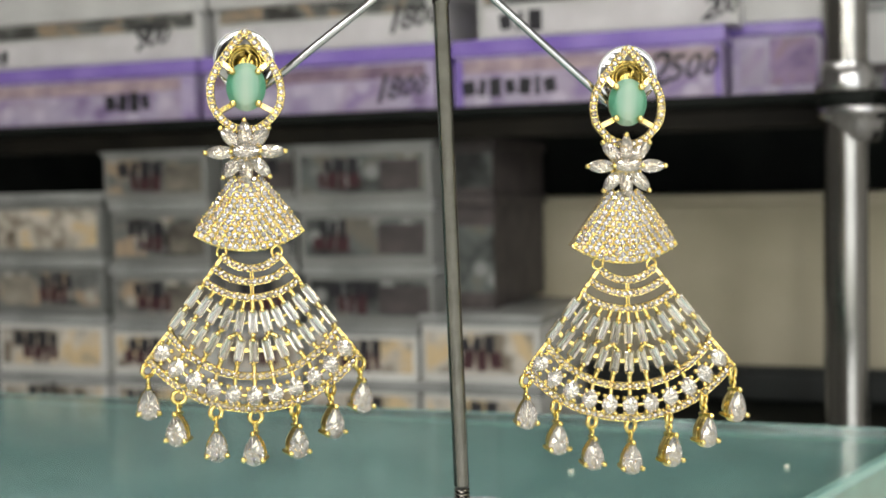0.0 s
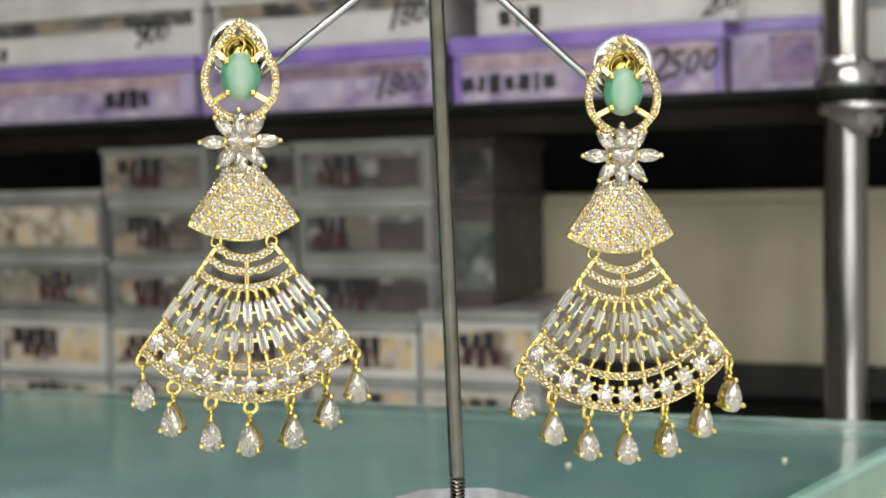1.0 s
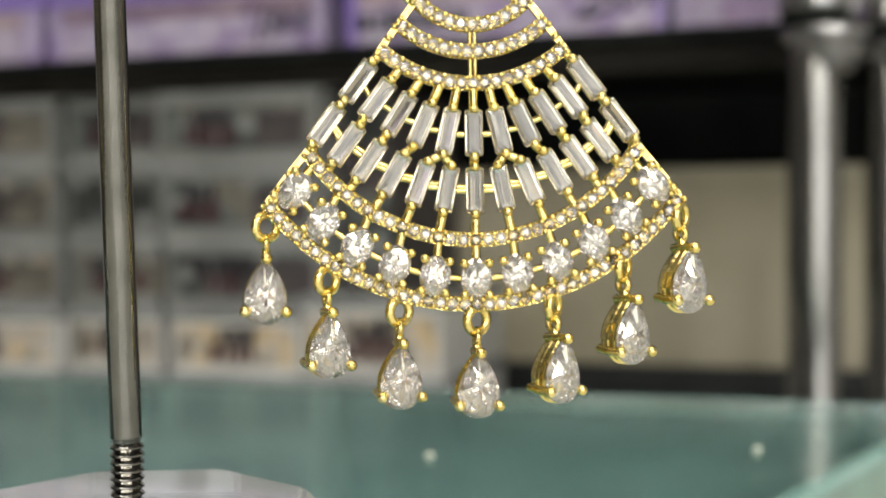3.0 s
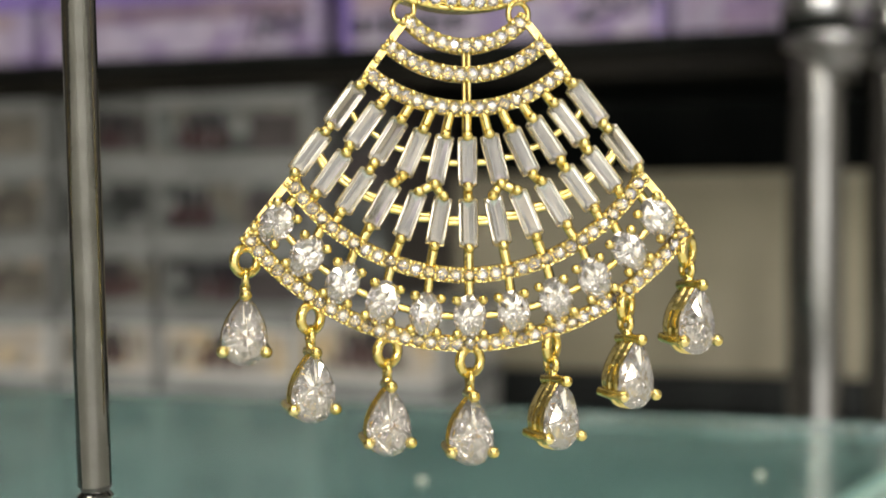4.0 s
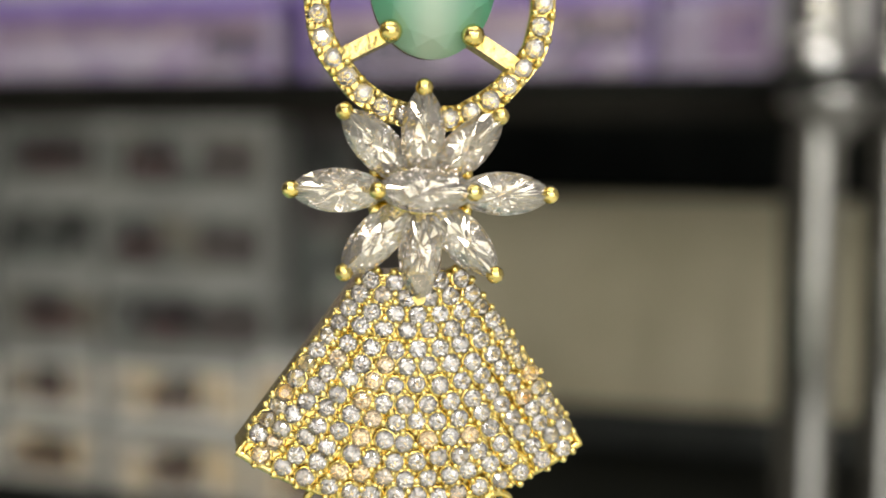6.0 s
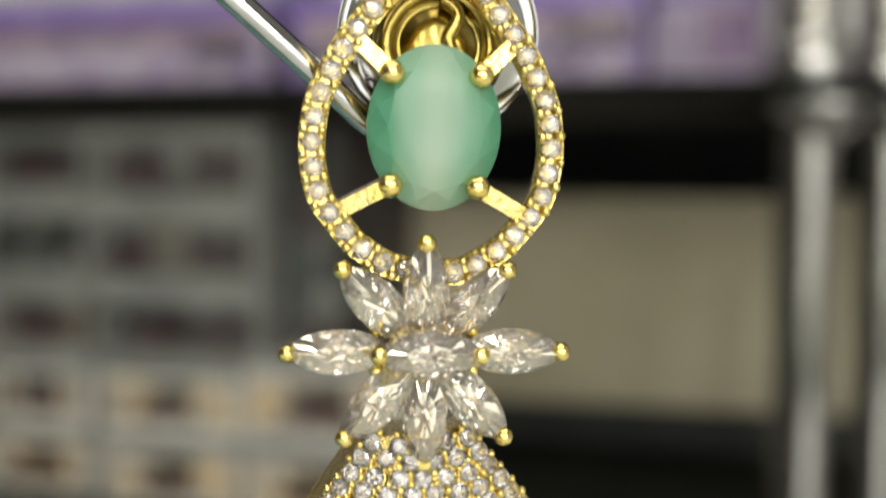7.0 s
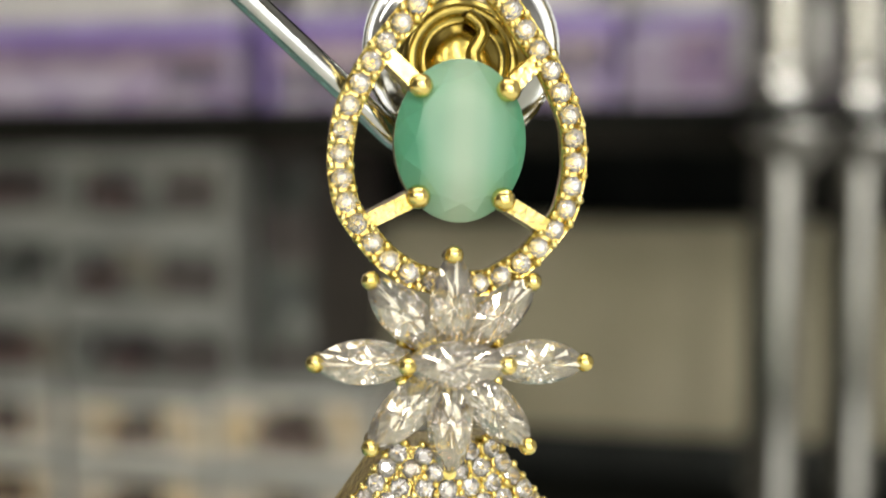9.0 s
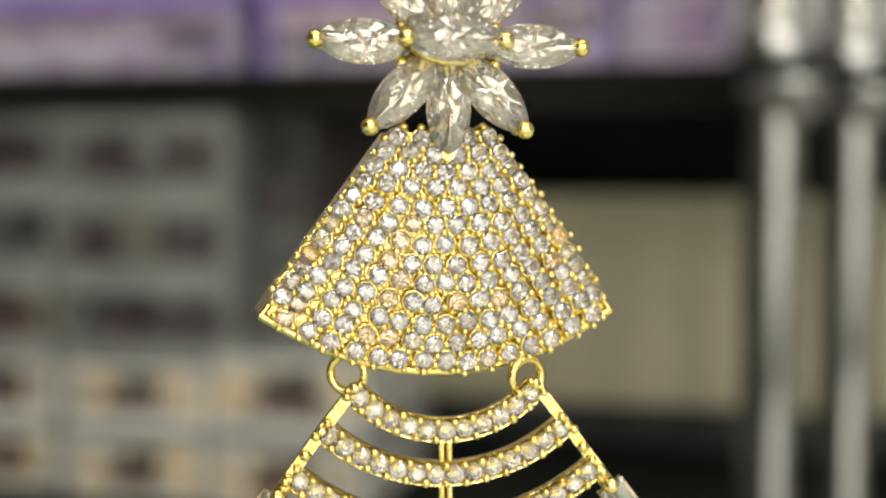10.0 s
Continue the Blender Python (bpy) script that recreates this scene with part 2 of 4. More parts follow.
class Build:
    """Collects shells into one mesh."""

    def __init__(self):
        self.v, self.f, self.s = [], [], []

    def add(self, verts, faces, m=None, smooth=True):
        k = len(self.v)
        self.v += [tuple(m @ Vector(v)) for v in verts] if m else [tuple(v) for v in verts]
        self.f += [tuple(k + i for i in f) for f in faces]
        self.s += [smooth] * len(faces)

    def mesh(self, name, material):
        me = mesh(name, self.v, self.f, material)
        me.polygons.foreach_set("use_smooth", self.s)
        bm = bmesh.new()
        bm.from_mesh(me)
        bmesh.ops.recalc_face_normals(bm, faces=bm.faces)
        bm.to_mesh(me)
        bm.free()
        return me


def part(name, me, parent, m=None, label=""):
    ob = new(name, me)
    ob.parent = parent
    if m is not None:
        ob.matrix_local = m
    if label:
        ob["label"] = label
    return ob


def thing(name, m, label, category, group="", kind="", me=None):
    ob = new(name, me)
    ob.matrix_world = m
    return tagged(ob, label, category, group, kind)


def box_shell(sx, sy, sz, bevel=0.0, at=(0, 0, 0)):
    """A block from its base centre, with chamfered upright and top edges."""
    b = bmesh.new()
    bmesh.ops.create_cube(b, size=1.0)
    bmesh.ops.scale(b, vec=(sx, sy, sz), verts=b.verts)
    bmesh.ops.translate(b, vec=(at[0], at[1], at[2] + sz / 2), verts=b.verts)
    if bevel:
        bmesh.ops.bevel(b, geom=b.edges[:], offset=bevel, segments=2, affect="EDGES", profile=0.6)
    b.verts.index_update()
    out = [v.co.copy() for v in b.verts], [[v.index for v in f.verts] for f in b.faces]
    b.free()
    return out


def lathe_shell(profile, seg=24):
    """Turns (radius, height) about z."""
    v, f = [], []
    n = len(profile)
    for i in range(seg):
        a = 2 * math.pi * i / seg
        v += [(r * math.cos(a), r * math.sin(a), h) for r, h in profile]
    for i in range(seg):
        j = (i + 1) % seg
        f += [(i * n + k, j * n + k, j * n + k + 1, i * n + k + 1) for k in range(n - 1)]
    for k in (0, n - 1):  # caps on points of their own, so that the wall keeps its own shading
        f.append([len(v) + i for i in range(seg)])
        v += [v[i * n + k] for i in range(seg)]
    return v, f


def tube_shell(points, radius, seg=10):
    """A round bar along points; radius may be a list."""
    pts = [Vector(p) for p in points]
    rad = radius if isinstance(radius, (list, tuple)) else [radius] * len(pts)
    v, f = [], []
    side = None
    for i, p in enumerate(pts):
        d = (pts[min(i + 1, len(pts) - 1)] - pts[max(i - 1, 0)]).normalized()
        if side is None:
            side = d.orthogonal().normalized()
        side = (side - d * side.dot(d)).normalized()
        up = d.cross(side)
        v += [p + (side * math.cos(a) + up * math.sin(a)) * rad[i] for a in (2 * math.pi * k / seg for k in range(seg))]
    for i in range(len(pts) - 1):
        f += [(i * seg + k, i * seg + (k + 1) % seg, (i + 1) * seg + (k + 1) % seg, (i + 1) * seg + k) for k in range(seg)]
    for first in (0, (len(pts) - 1) * seg):
        f.append([len(v) + k for k in range(seg)])
        v += [v[first + k] for k in range(seg)]
    return v, f


def torus_shell(big, small, seg=18, ring=8):
    """A ring about y."""
    v, f = [], []
    for i in range(seg):
        a = 2 * math.pi * i / seg
        for k in range(ring):
            b = 2 * math.pi * k / ring
            r = big + small * math.cos(b)
            v.append((r * math.cos(a), small * math.sin(b), r * math.sin(a)))
    for i in range(seg):
        j = (i + 1) % seg
        f += [(i * ring + k, j * ring + k, j * ring + (k + 1) % ring, i * ring + (k + 1) % ring) for k in range(ring)]
    return v, f


def ball_shell(r, at=(0, 0, 0), seg=8, rings=5, squash=1.0):
    v = [(at[0], at[1] - r * squash, at[2])]
    for j in range(1, rings):
        p = math.pi * j / rings
        v += [(at[0] + r * math.sin(p) * math.cos(2 * math.pi * i / seg), at[1] - r * squash * math.cos(p), at[2] + r * math.sin(p) * math.sin(2 * math.pi * i / seg)) for i in range(seg)]
    v.append((at[0], at[1] + r * squash, at[2]))
    f = [(0, 1 + i, 1 + (i + 1) % seg) for i in range(seg)]
    for j in range(rings - 2):
        a, b = 1 + j * seg, 1 + (j + 1) * seg
        f += [(a + i, b + i, b + (i + 1) % seg, a + (i + 1) % seg) for i in range(seg)]
    a = 1 + (rings - 2) * seg
    f += [(len(v) - 1, a + (i + 1) % seg, a + i) for i in range(seg)]
    return v, f


def ribbon_shell(path, profile, closed=False):
    """Sweeps a closed profile of (outward, y) along a path of (x, z) in the upright plane."""
    n, m = len(path), len(profile)
    v, f = [], []
    for i, (x, z) in enumerate(path):
        a = path[(i - 1) % n] if closed or i else path[0]
        b = path[(i + 1) % n] if closed or i < n - 1 else path[-1]
        d = Vector((b[0] - a[0], b[1] - a[1])).normalized()
        nx, nz = d.y, -d.x
        v += [(x + nx * o, y, z + nz * o) for o, y in profile]
    last = n if closed else n - 1
    for i in range(last):
        j = (i + 1) % n
        f += [(i * m + k, j * m + k, j * m + (k + 1) % m, i * m + (k + 1) % m) for k in range(m)]
    if not closed:
        f.append(list(range(m)))
        f.append([(n - 1) * m + k for k in range(m)])
    return v, f


def slab_shell(outline, y0, y1, shrink=1.0):
    """An (x, z) outline drawn out from y0 to y1."""
    n = len(outline)
    cx, cz = sum(p[0] for p in outline) / n, sum(p[1] for p in outline) / n
    v = [(x, y0, z) for x, z in outline] + [(cx + (x - cx) * shrink, y1, cz + (z - cz) * shrink) for x, z in outline]
    f = [list(range(n)), [2 * n - 1 - i for i in range(n)]] + [(i, (i + 1) % n, n + (i + 1) % n, n + i) for i in range(n)]
    return v, f


# ---------------------------------------------------------------- cut stones
def cut_stone(name, outline, crown, pavilion, material, table=0.46, culet=0.08, seed=5, play=1.0, stepped=False):
    """A faceted stone whose table faces -y; the girdle lies at y = 0. Facets differ a little, as hand-cut ones do."""
    rnd = random.Random(seed)
    n = len(outline)
    mid = [((outline[i][0] + outline[(i + 1) % n][0]) / 2, (outline[i][1] + outline[(i + 1) % n][1]) / 2) for i in range(n)]

    def ring(points, scale, y, loose=0.0):
        return [(x * scale * (1 + rnd.uniform(-loose, loose) * 0.6 * play), y * (1 + rnd.uniform(-loose, loose) * play), z * scale * (1 + rnd.uniform(-loose, loose) * 0.6 * play)) for x, z in points]
    v = ring(outline, 1.0, -0.04 * crown) + ring(outline, 1.0, 0.12 * crown)
    v += ring(mid, 0.84, -0.62 * crown, 0.14) + ring(outline, table, -crown)
    v += ring(mid, 0.80, pavilion * 0.26, 0.24) + ring(outline, 0.55, pavilion * 0.50, 0.24) + ring(mid, 0.30, pavilion * 0.78, 0.16) + ring(outline, culet, pavilion)
    f = []
    for i in range(n):
        j = (i + 1) % n
        f += [(i, n + i, n + j, j), (i, j, 2 * n + i), (2 * n + i, j, 2 * n + j), (3 * n + j, 2 * n + i, 2 * n + j), (3 * n + i, 2 * n + i, 3 * n + j)]
        f += [(n + j, n + i, 4 * n + i), (4 * n + i, 4 * n + j, n + j)]
        f += [(5 * n + j, 4 * n + j, 4 * n + i), (5 * n + i, 5 * n + j, 4 * n + i)]
        f += [(5 * n + j, 5 * n + i, 6 * n + i), (6 * n + i, 6 * n + j, 5 * n + j)]
        f += [(7 * n + j, 6 * n + j, 6 * n + i), (7 * n + i, 7 * n + j, 6 * n + i)]
    if stepped:
        v += ring(mid, table * 0.42, -1.05 * crown, 0.10)
        for i in range(n):
            j = (i + 1) % n
            f += [(3 * n + i, 3 * n + j, 8 * n + i), (8 * n + i, 3 * n + j, 8 * n + j)]
    first = 8 * n if stepped else 3 * n
    f += [[first + i for i in range(n)], [7 * n + n - 1 - i for i in range(n)]]
    bm = bmesh.new()
    me = mesh(name, v, f, material)
    bm.from_mesh(me)
    bmesh.ops.recalc_face_normals(bm, faces=bm.faces)
    bm.to_mesh(me)
    bm.free()
    return me


def ellipse(a, b, n):
    return [(a * math.cos(2 * math.pi * (i + 0.5) / n), b * math.sin(2 * math.pi * (i + 0.5) / n)) for i in range(n)]


def marquise_outline(a, b, n=12):
    """A pointed boat along x."""
    out = []
    for i in range(n):
        t = 2 * math.pi * i / n
        out.append((a * math.cos(t), b * math.copysign(abs(math.sin(t)) ** 1.18, math.sin(t))))
    return out


def pear_outline(w, h, n=14):
    """A drop with its point up; w and h are half sizes."""
    out = []
    for i in range(n):
        t = 2 * math.pi * i / n
        z = math.sin(t)
        out.append((w * math.cos(t) * (1.0 - 0.34 * z - 0.30 * max(0.0, z) ** 2), h * z))
    return out


def step_stone(name, w, h, crown, pavilion, material):
    """A baguette: a long step-cut bar along z, half sizes w and h."""
    rings = [(1.0, 0.0), (1.0, -0.25 * crown), (0.80, -0.75 * crown), (0.56, -crown)]
    v, f = [], []
    for s, y in rings:
        ww, hh = w * s, h - w * (1 - s)
        c = 0.16 * w
        v += [(ww, y, hh - c), (ww - c, y, hh), (-ww + c, y, hh), (-ww, y, hh - c), (-ww, y, -hh + c), (-ww + c, y, -hh), (ww - c, y, -hh), (ww, y, -hh + c)]
    for r in range(3):
        f += [(r * 8 + i, r * 8 + (i + 1) % 8, r * 8 + 8 + (i + 1) % 8, r * 8 + 8 + i) for i in range(8)]
    f.append([24 + i for i in range(8)])
    k = len(v)
    for sx, hz, y in ((0.52, 0.82, 0.72), (0.06, 0.62, 1.0)):
        v += [(sx * w, y * pavilion, h * hz), (-sx * w, y * pavilion, h * hz), (-sx * w, y * pavilion, -h * hz), (sx * w, y * pavilion, -h * hz)]
    f += [(0, 1, k), (1, 2, k + 1, k), (2, 3, k + 1), (3, 4, k + 2, k + 1), (4, 5, k + 2), (5, 6, k + 3, k + 2), (6, 7, k + 3), (7, 0, k, k + 3)]
    f += [(k + a, k + (a + 1) % 4, k + 4 + (a + 1) % 4, k + 4 + a) for a in range(4)] + [(k + 4, k + 5, k + 6, k + 7)]
    bm = bmesh.new()
    me = mesh(name, v, f, material)
    bm.from_mesh(me)
    bmesh.ops.recalc_face_normals(bm, faces=bm.faces)
    bm.to_mesh(me)
    bm.free()
    return me


SMALL = cut_stone("small_round_stone", ellipse(0.57 * MM, 0.57 * MM, 8), 0.26 * MM, 0.5 * MM, STONE)
# last tint: gold of the plate reflected in a stone, put into its colour
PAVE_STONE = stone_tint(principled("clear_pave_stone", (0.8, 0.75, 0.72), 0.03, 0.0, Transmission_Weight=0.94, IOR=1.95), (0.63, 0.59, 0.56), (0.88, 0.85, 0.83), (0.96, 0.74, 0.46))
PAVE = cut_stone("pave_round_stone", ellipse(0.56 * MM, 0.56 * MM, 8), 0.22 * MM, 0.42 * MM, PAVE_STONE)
LARGE = cut_stone("large_round_stone", ellipse(1.46 * MM, 1.92 * MM, 16), 0.55 * MM, 1.1 * MM, MARQUISE, table=0.44, stepped=True)
PETAL = cut_stone("marquise_stone", marquise_outline(2.62 * MM, 1.22 * MM, 26), 0.66 * MM, 1.3 * MM, MARQUISE, table=0.46, play=1.3, stepped=True)
PEAR = cut_stone("pear_stone", pear_outline(1.74 * MM, 2.84 * MM, 18), 0.80 * MM, 1.5 * MM, MARQUISE, table=0.42, play=1.4, stepped=True)
BAR = step_stone("baguette_stone", 0.84 * MM, 2.14 * MM, 0.42 * MM, 0.74 * MM, BAGUETTE)


def table_cut_oval(name, a, b_, crown, material, n=12):
    """An oval with a wide, faintly domed table, a belt of triangular and kite facets and a fine smooth girdle."""
    fine = 4 * n
    girdle = [ellipse(a * k, b_ * k, fine) for k in (0.70, 1.0, 1.0)]
    v = [(x, y * MM, z) for pts, y in zip(girdle, (1.2, 0.28, 0.0)) for x, z in pts]
    f = [list(range(fine))] + [(r * fine + i, r * fine + (i + 1) % fine, r * fine + fine + (i + 1) % fine, r * fine + fine + i) for r in range(2) for i in range(fine)]
    outer, k0 = 2 * fine, 3 * fine
    star = [(0.90 * a * math.cos(2 * math.pi * (i + 0.5) / n), 0.90 * b_ * math.sin(2 * math.pi * (i + 0.5) / n)) for i in range(n)]
    table = [(0.72 * a * math.cos(2 * math.pi * i / n), 0.76 * b_ * math.sin(2 * math.pi * i / n)) for i in range(n)]
    v += [(x, -0.52 * crown * MM, z) for x, z in star] + [(x, -crown * MM, z) for x, z in table]
    v += [(x * 0.5, -crown * 1.015 * MM, z * 0.5) for x, z in table] + [(0, -crown * 1.02 * MM, 0)]
    s0, t0, d0, c = k0, k0 + n, k0 + 2 * n, k0 + 3 * n
    belt = len(f)
    for i in range(n):
        j = (i + 1) % n
        at = [outer + (4 * i + q - 1) % fine for q in range(6)]
        for q in range(4):
            f.append((at[q + 1] if q < 3 else at[4], s0 + i, at[q]) if q < 3 else (at[4], s0 + i, at[3]))
        f += [(t0 + i, s0 + i, t0 + j)]
        f += [(t0 + i, at[0], s0 + i), (t0 + j, s0 + i, at[4])]
    dome = len(f)
    for i in range(n):
        j = (i + 1) % n
        f += [(t0 + i, t0 + j, d0 + j, d0 + i), (d0 + i, d0 + j, c)]
    me = mesh(name, v, f, material)
    bm = bmesh.new()
    bm.from_mesh(me)
    bmesh.ops.recalc_face_normals(bm, faces=bm.faces)
    bm.to_mesh(me)
    bm.free()
    me.polygons.foreach_set("use_smooth", [k < belt or k >= dome for k in range(len(f))])
    return me


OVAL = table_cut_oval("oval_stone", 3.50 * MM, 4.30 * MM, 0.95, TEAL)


# ---------------------------------------------------------------- setting
def poly_slab(outline, z0, z1, bevel=0.0):
    b = bmesh.new()
    vs = [b.verts.new((x, y, z0)) for x, y in outline]
    face = b.faces.new(vs)
    up = bmesh.ops.extrude_face_region(b, geom=[face])
    for g in up["geom"]:
        if isinstance(g, bmesh.types.BMVert):
            g.co.z = z1
    bmesh.ops.recalc_face_normals(b, faces=b.faces)
    if bevel:
        bmesh.ops.bevel(b, geom=b.edges[:], offset=bevel, segments=2, affect="EDGES")
    me = bpy.data.meshes.new("slab")
    b.to_mesh(me)
    b.free()
    return me


def structure(name, me, material, label):
    me.materials.clear()
    me.materials.append(material)
    return tagged(new(name, me), label, "", "", "structure")


def wall_box(name, lo, hi, material, label):
    v, f = box_shell(hi[0] - lo[0], hi[1] - lo[1], hi[2] - lo[2], 0, ((lo[0] + hi[0]) / 2, (lo[1] + hi[1]) / 2, lo[2]))
    return structure(name, mesh(name, v, f, material), material, label)


# unseen room shell, added to close the space and bounce light
X0, X1, Y0, Y1, Z0, Z1 = -1.6, 1.6, -1.5, 1.7, -0.85, 1.55
wall_box("floor", (X0, Y0, Z0 - 0.05), (X1, Y1, Z0), FLOOR, "plain grey shop floor")
wall_box("ceiling", (X0, Y0, Z1), (X1, Y1, Z1 + 0.05), WALL, "plain white shop ceiling")
wall_box("wall_north", (X0, Y1, Z0), (X1, Y1 + 0.05, Z1), WALL, "plain pale shop wall")
# unseen glowing window, added for broad front light and streaks in the metal
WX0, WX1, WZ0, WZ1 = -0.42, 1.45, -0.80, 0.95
wall_box("wall_south_low", (X0, Y0 - 0.05, Z0), (X1, Y0, WZ0), WALL, "plain pale shop wall below the added light window")
wall_box("wall_south_high", (X0, Y0 - 0.05, WZ1), (X1, Y0, Z1), WALL, "plain pale shop wall above the added light window")
wall_box("wall_south_west", (X0, Y0 - 0.05, WZ0), (WX0, Y0, WZ1), WALL, "plain pale shop wall beside the added light window")
wall_box("wall_south_east", (WX1, Y0 - 0.05, WZ0), (X1, Y0, WZ1), WALL, "plain pale shop wall beside the added light window")
light_window = tagged(new("light_window_1"), "unseen light window with dark mullions, added behind the camera", "", "", "structure")
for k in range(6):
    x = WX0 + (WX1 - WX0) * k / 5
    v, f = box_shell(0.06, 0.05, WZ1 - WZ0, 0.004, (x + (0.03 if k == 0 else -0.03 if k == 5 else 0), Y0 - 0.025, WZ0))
    part("mullion", mesh("mullion", v, f, BROWN_EDGE), light_window)
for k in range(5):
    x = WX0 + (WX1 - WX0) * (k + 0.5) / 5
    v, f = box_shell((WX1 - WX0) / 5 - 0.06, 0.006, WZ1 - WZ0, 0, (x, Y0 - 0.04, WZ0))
    part("pane", mesh("pane", v, f, FRONT_GLOW), light_window)
wall_box("wall_east", (X1, Y0, Z0), (X1 + 0.05, Y1, Z1), WALL, "plain pale shop wall")
# unseen west wall kept dark so that metal reflects dark on its left
wall_box("wall_west", (X0 - 0.05, Y0, Z0), (X0, Y1, Z1), DARK_WALL, "unseen dark wall, added to darken reflections on the left")

# panels out of view: overhead light inferred from highlights, number and place assumed
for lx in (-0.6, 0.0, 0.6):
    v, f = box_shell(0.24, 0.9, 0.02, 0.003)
    lamp = thing("ceiling_light", pose(lx, 0.0, Z1 - 0.021), "white rectangular ceiling light panel out of view, assumed", "ceiling light", "ceiling lights", me=mesh("housing", v, f, MILKY))
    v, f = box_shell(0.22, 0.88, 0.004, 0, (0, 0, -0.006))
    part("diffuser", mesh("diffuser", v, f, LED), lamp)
# unseen fill lamp, added to brighten the earrings: five bright strips in an open housing
LAMP_AT = (0.02, -0.34, 0.36)
lamp = thing("fill_lamp", pose(*LAMP_AT, 58, 0, 0), "unseen fill lamp with bright strips, added for the earrings", "lamp")
v, f = box_shell(0.86, 0.34, 0.02, 0.004, (0, 0, 0.006))
part("housing", mesh("housing", v, f, MILKY), lamp)
for k in (-1, 1):
    b = Build()
    up = pose(*LAMP_AT, 58, 0, 0).inverted()
    b.add(*tube_shell([up @ Vector((LAMP_AT[0] + k * 0.36, -0.36, 0.38)), up @ Vector((LAMP_AT[0] + k * 0.36, -0.36, Z1))], 0.006, 8))
    part("hanger", b.mesh("hanger", CHROME), lamp)
for k in range(5):
    v, f = box_shell(0.020, 0.28, 0.004, 0.001, (-0.34 + 0.17 * k, 0, 0))
    part("diffuser", mesh("diffuser", v, f, FILL_STRIP), lamp)

# counter and glass top
GLASS_OUT = [(-0.30, 0.5108), (0.1488, 0.3617), (-0.010, 0.1637), (-0.30, 0.262)]


def inset(outline, d):
    """The outline moved inwards by d (it runs clockwise)."""
    out = []
    n = len(outline)
    for i in range(n):
        p, a, c = Vector(outline[i]), Vector(outline[i - 1]), Vector(outline[(i + 1) % n])
        u, w = (p - a).normalized(), (c - p).normalized()
        na, nb = Vector((u.y, -u.x)), Vector((w.y, -w.x))
        m = (na + nb).normalized()
        out.append(tuple(p + m * (d / max(0.2, m.dot(na)))))
    return out


COUNTER_OUT = [(-0.40, 0.5430), (0.1485, 0.3607), (0.45, 0.2605), (0.45, -0.25), (-0.40, -0.25)]
counter = thing("counter", pose(0, 0, 0), "pale laminate shop counter under a glass top", "counter")
counter_me = poly_slab(COUNTER_OUT, -0.0310, -0.0130, 0.001)
counter_me.materials.append(LAMINATE)
part("worktop", counter_me, counter)
# legs and open underside are unseen, added to brighten the poles' reflections
for x, y in ((-0.37, 0.49), (0.14, 0.32), (0.42, 0.23), (0.42, -0.22), (-0.37, -0.22)):
    v, f = box_shell(0.04, 0.04, -0.0312 - Z0, 0.002, (x, y, Z0))
    part("leg", mesh("leg", v, f, LAMINATE), counter)
liner_me = poly_slab(inset(GLASS_OUT, 0.0015), -0.0129, -0.0122)
liner_me.materials.append(FELT)
liner = thing("counter_liner", pose(0, 0, 0), "dark teal liner sheet below the glass top", "liner", me=liner_me)
glass_me = poly_slab(GLASS_OUT, -0.012, 0.0, 0.0003)
glass_me.materials.append(GLASS)
glass = thing("glass_top", pose(0, 0, 0), "thick green-edged glass top on the counter", "glass top", me=glass_me)
glass.visible_shadow = False
edge_rings = [[(x, y, z) for x, y in inset(GLASS_OUT, d)] for d, z in ((-0.0003, -0.0118), (-0.0003, -0.0022), (0.0020, 0.0001), (0.0022, -0.0002))]
for k in range(4):
    v = [r[(k + e) % 4] for r in edge_rings for e in (0, 1)]
    part("ground_edge", mesh("ground_edge", v, [(0, 1, 3, 2)], GLASS_EDGE), glass, label="green ground glass edge")
    part("chamfer", mesh("chamfer", v, [(2, 3, 5, 4), (4, 5, 7, 6)], GLASS_CHAMFER), glass, label="pale frosted chamfer of the glass")
for sx, sy in ((0.0323, 0.3165), (0.0902, 0.3166)):
    b = Build()
    random.seed(int(sx * 1e5))
    for k in range(4):
        b.add(*ball_shell(0.0006 * random.uniform(0.6, 1.2), (random.uniform(-1, 1) * 0.0006, random.uniform(-1, 1) * 0.0004, 0.0004), 6, 4))
    thing("lint_speck", pose(sx, sy, 0), "tiny pale speck of lint on the glass top", "speck", "specks on the glass", me=b.mesh("lint_speck", LINT))

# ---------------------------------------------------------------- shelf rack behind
RACK = Matrix.Translation((-0.00006, -0.00017, 0.00448)) @ Matrix.Scale(0.942, 4)  # rack scaled about the first camera position to fit the camera's view
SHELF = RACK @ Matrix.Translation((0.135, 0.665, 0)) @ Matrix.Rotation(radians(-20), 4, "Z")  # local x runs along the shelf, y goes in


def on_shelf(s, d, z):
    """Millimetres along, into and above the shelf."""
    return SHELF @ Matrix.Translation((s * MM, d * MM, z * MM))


v, f = box_shell(1.1, 0.26, 0.006, 0.0015)
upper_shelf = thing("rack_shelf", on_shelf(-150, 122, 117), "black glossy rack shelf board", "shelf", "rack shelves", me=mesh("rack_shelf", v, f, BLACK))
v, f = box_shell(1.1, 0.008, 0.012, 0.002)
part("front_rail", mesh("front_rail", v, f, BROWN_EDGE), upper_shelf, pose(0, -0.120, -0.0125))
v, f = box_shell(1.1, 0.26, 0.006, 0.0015)
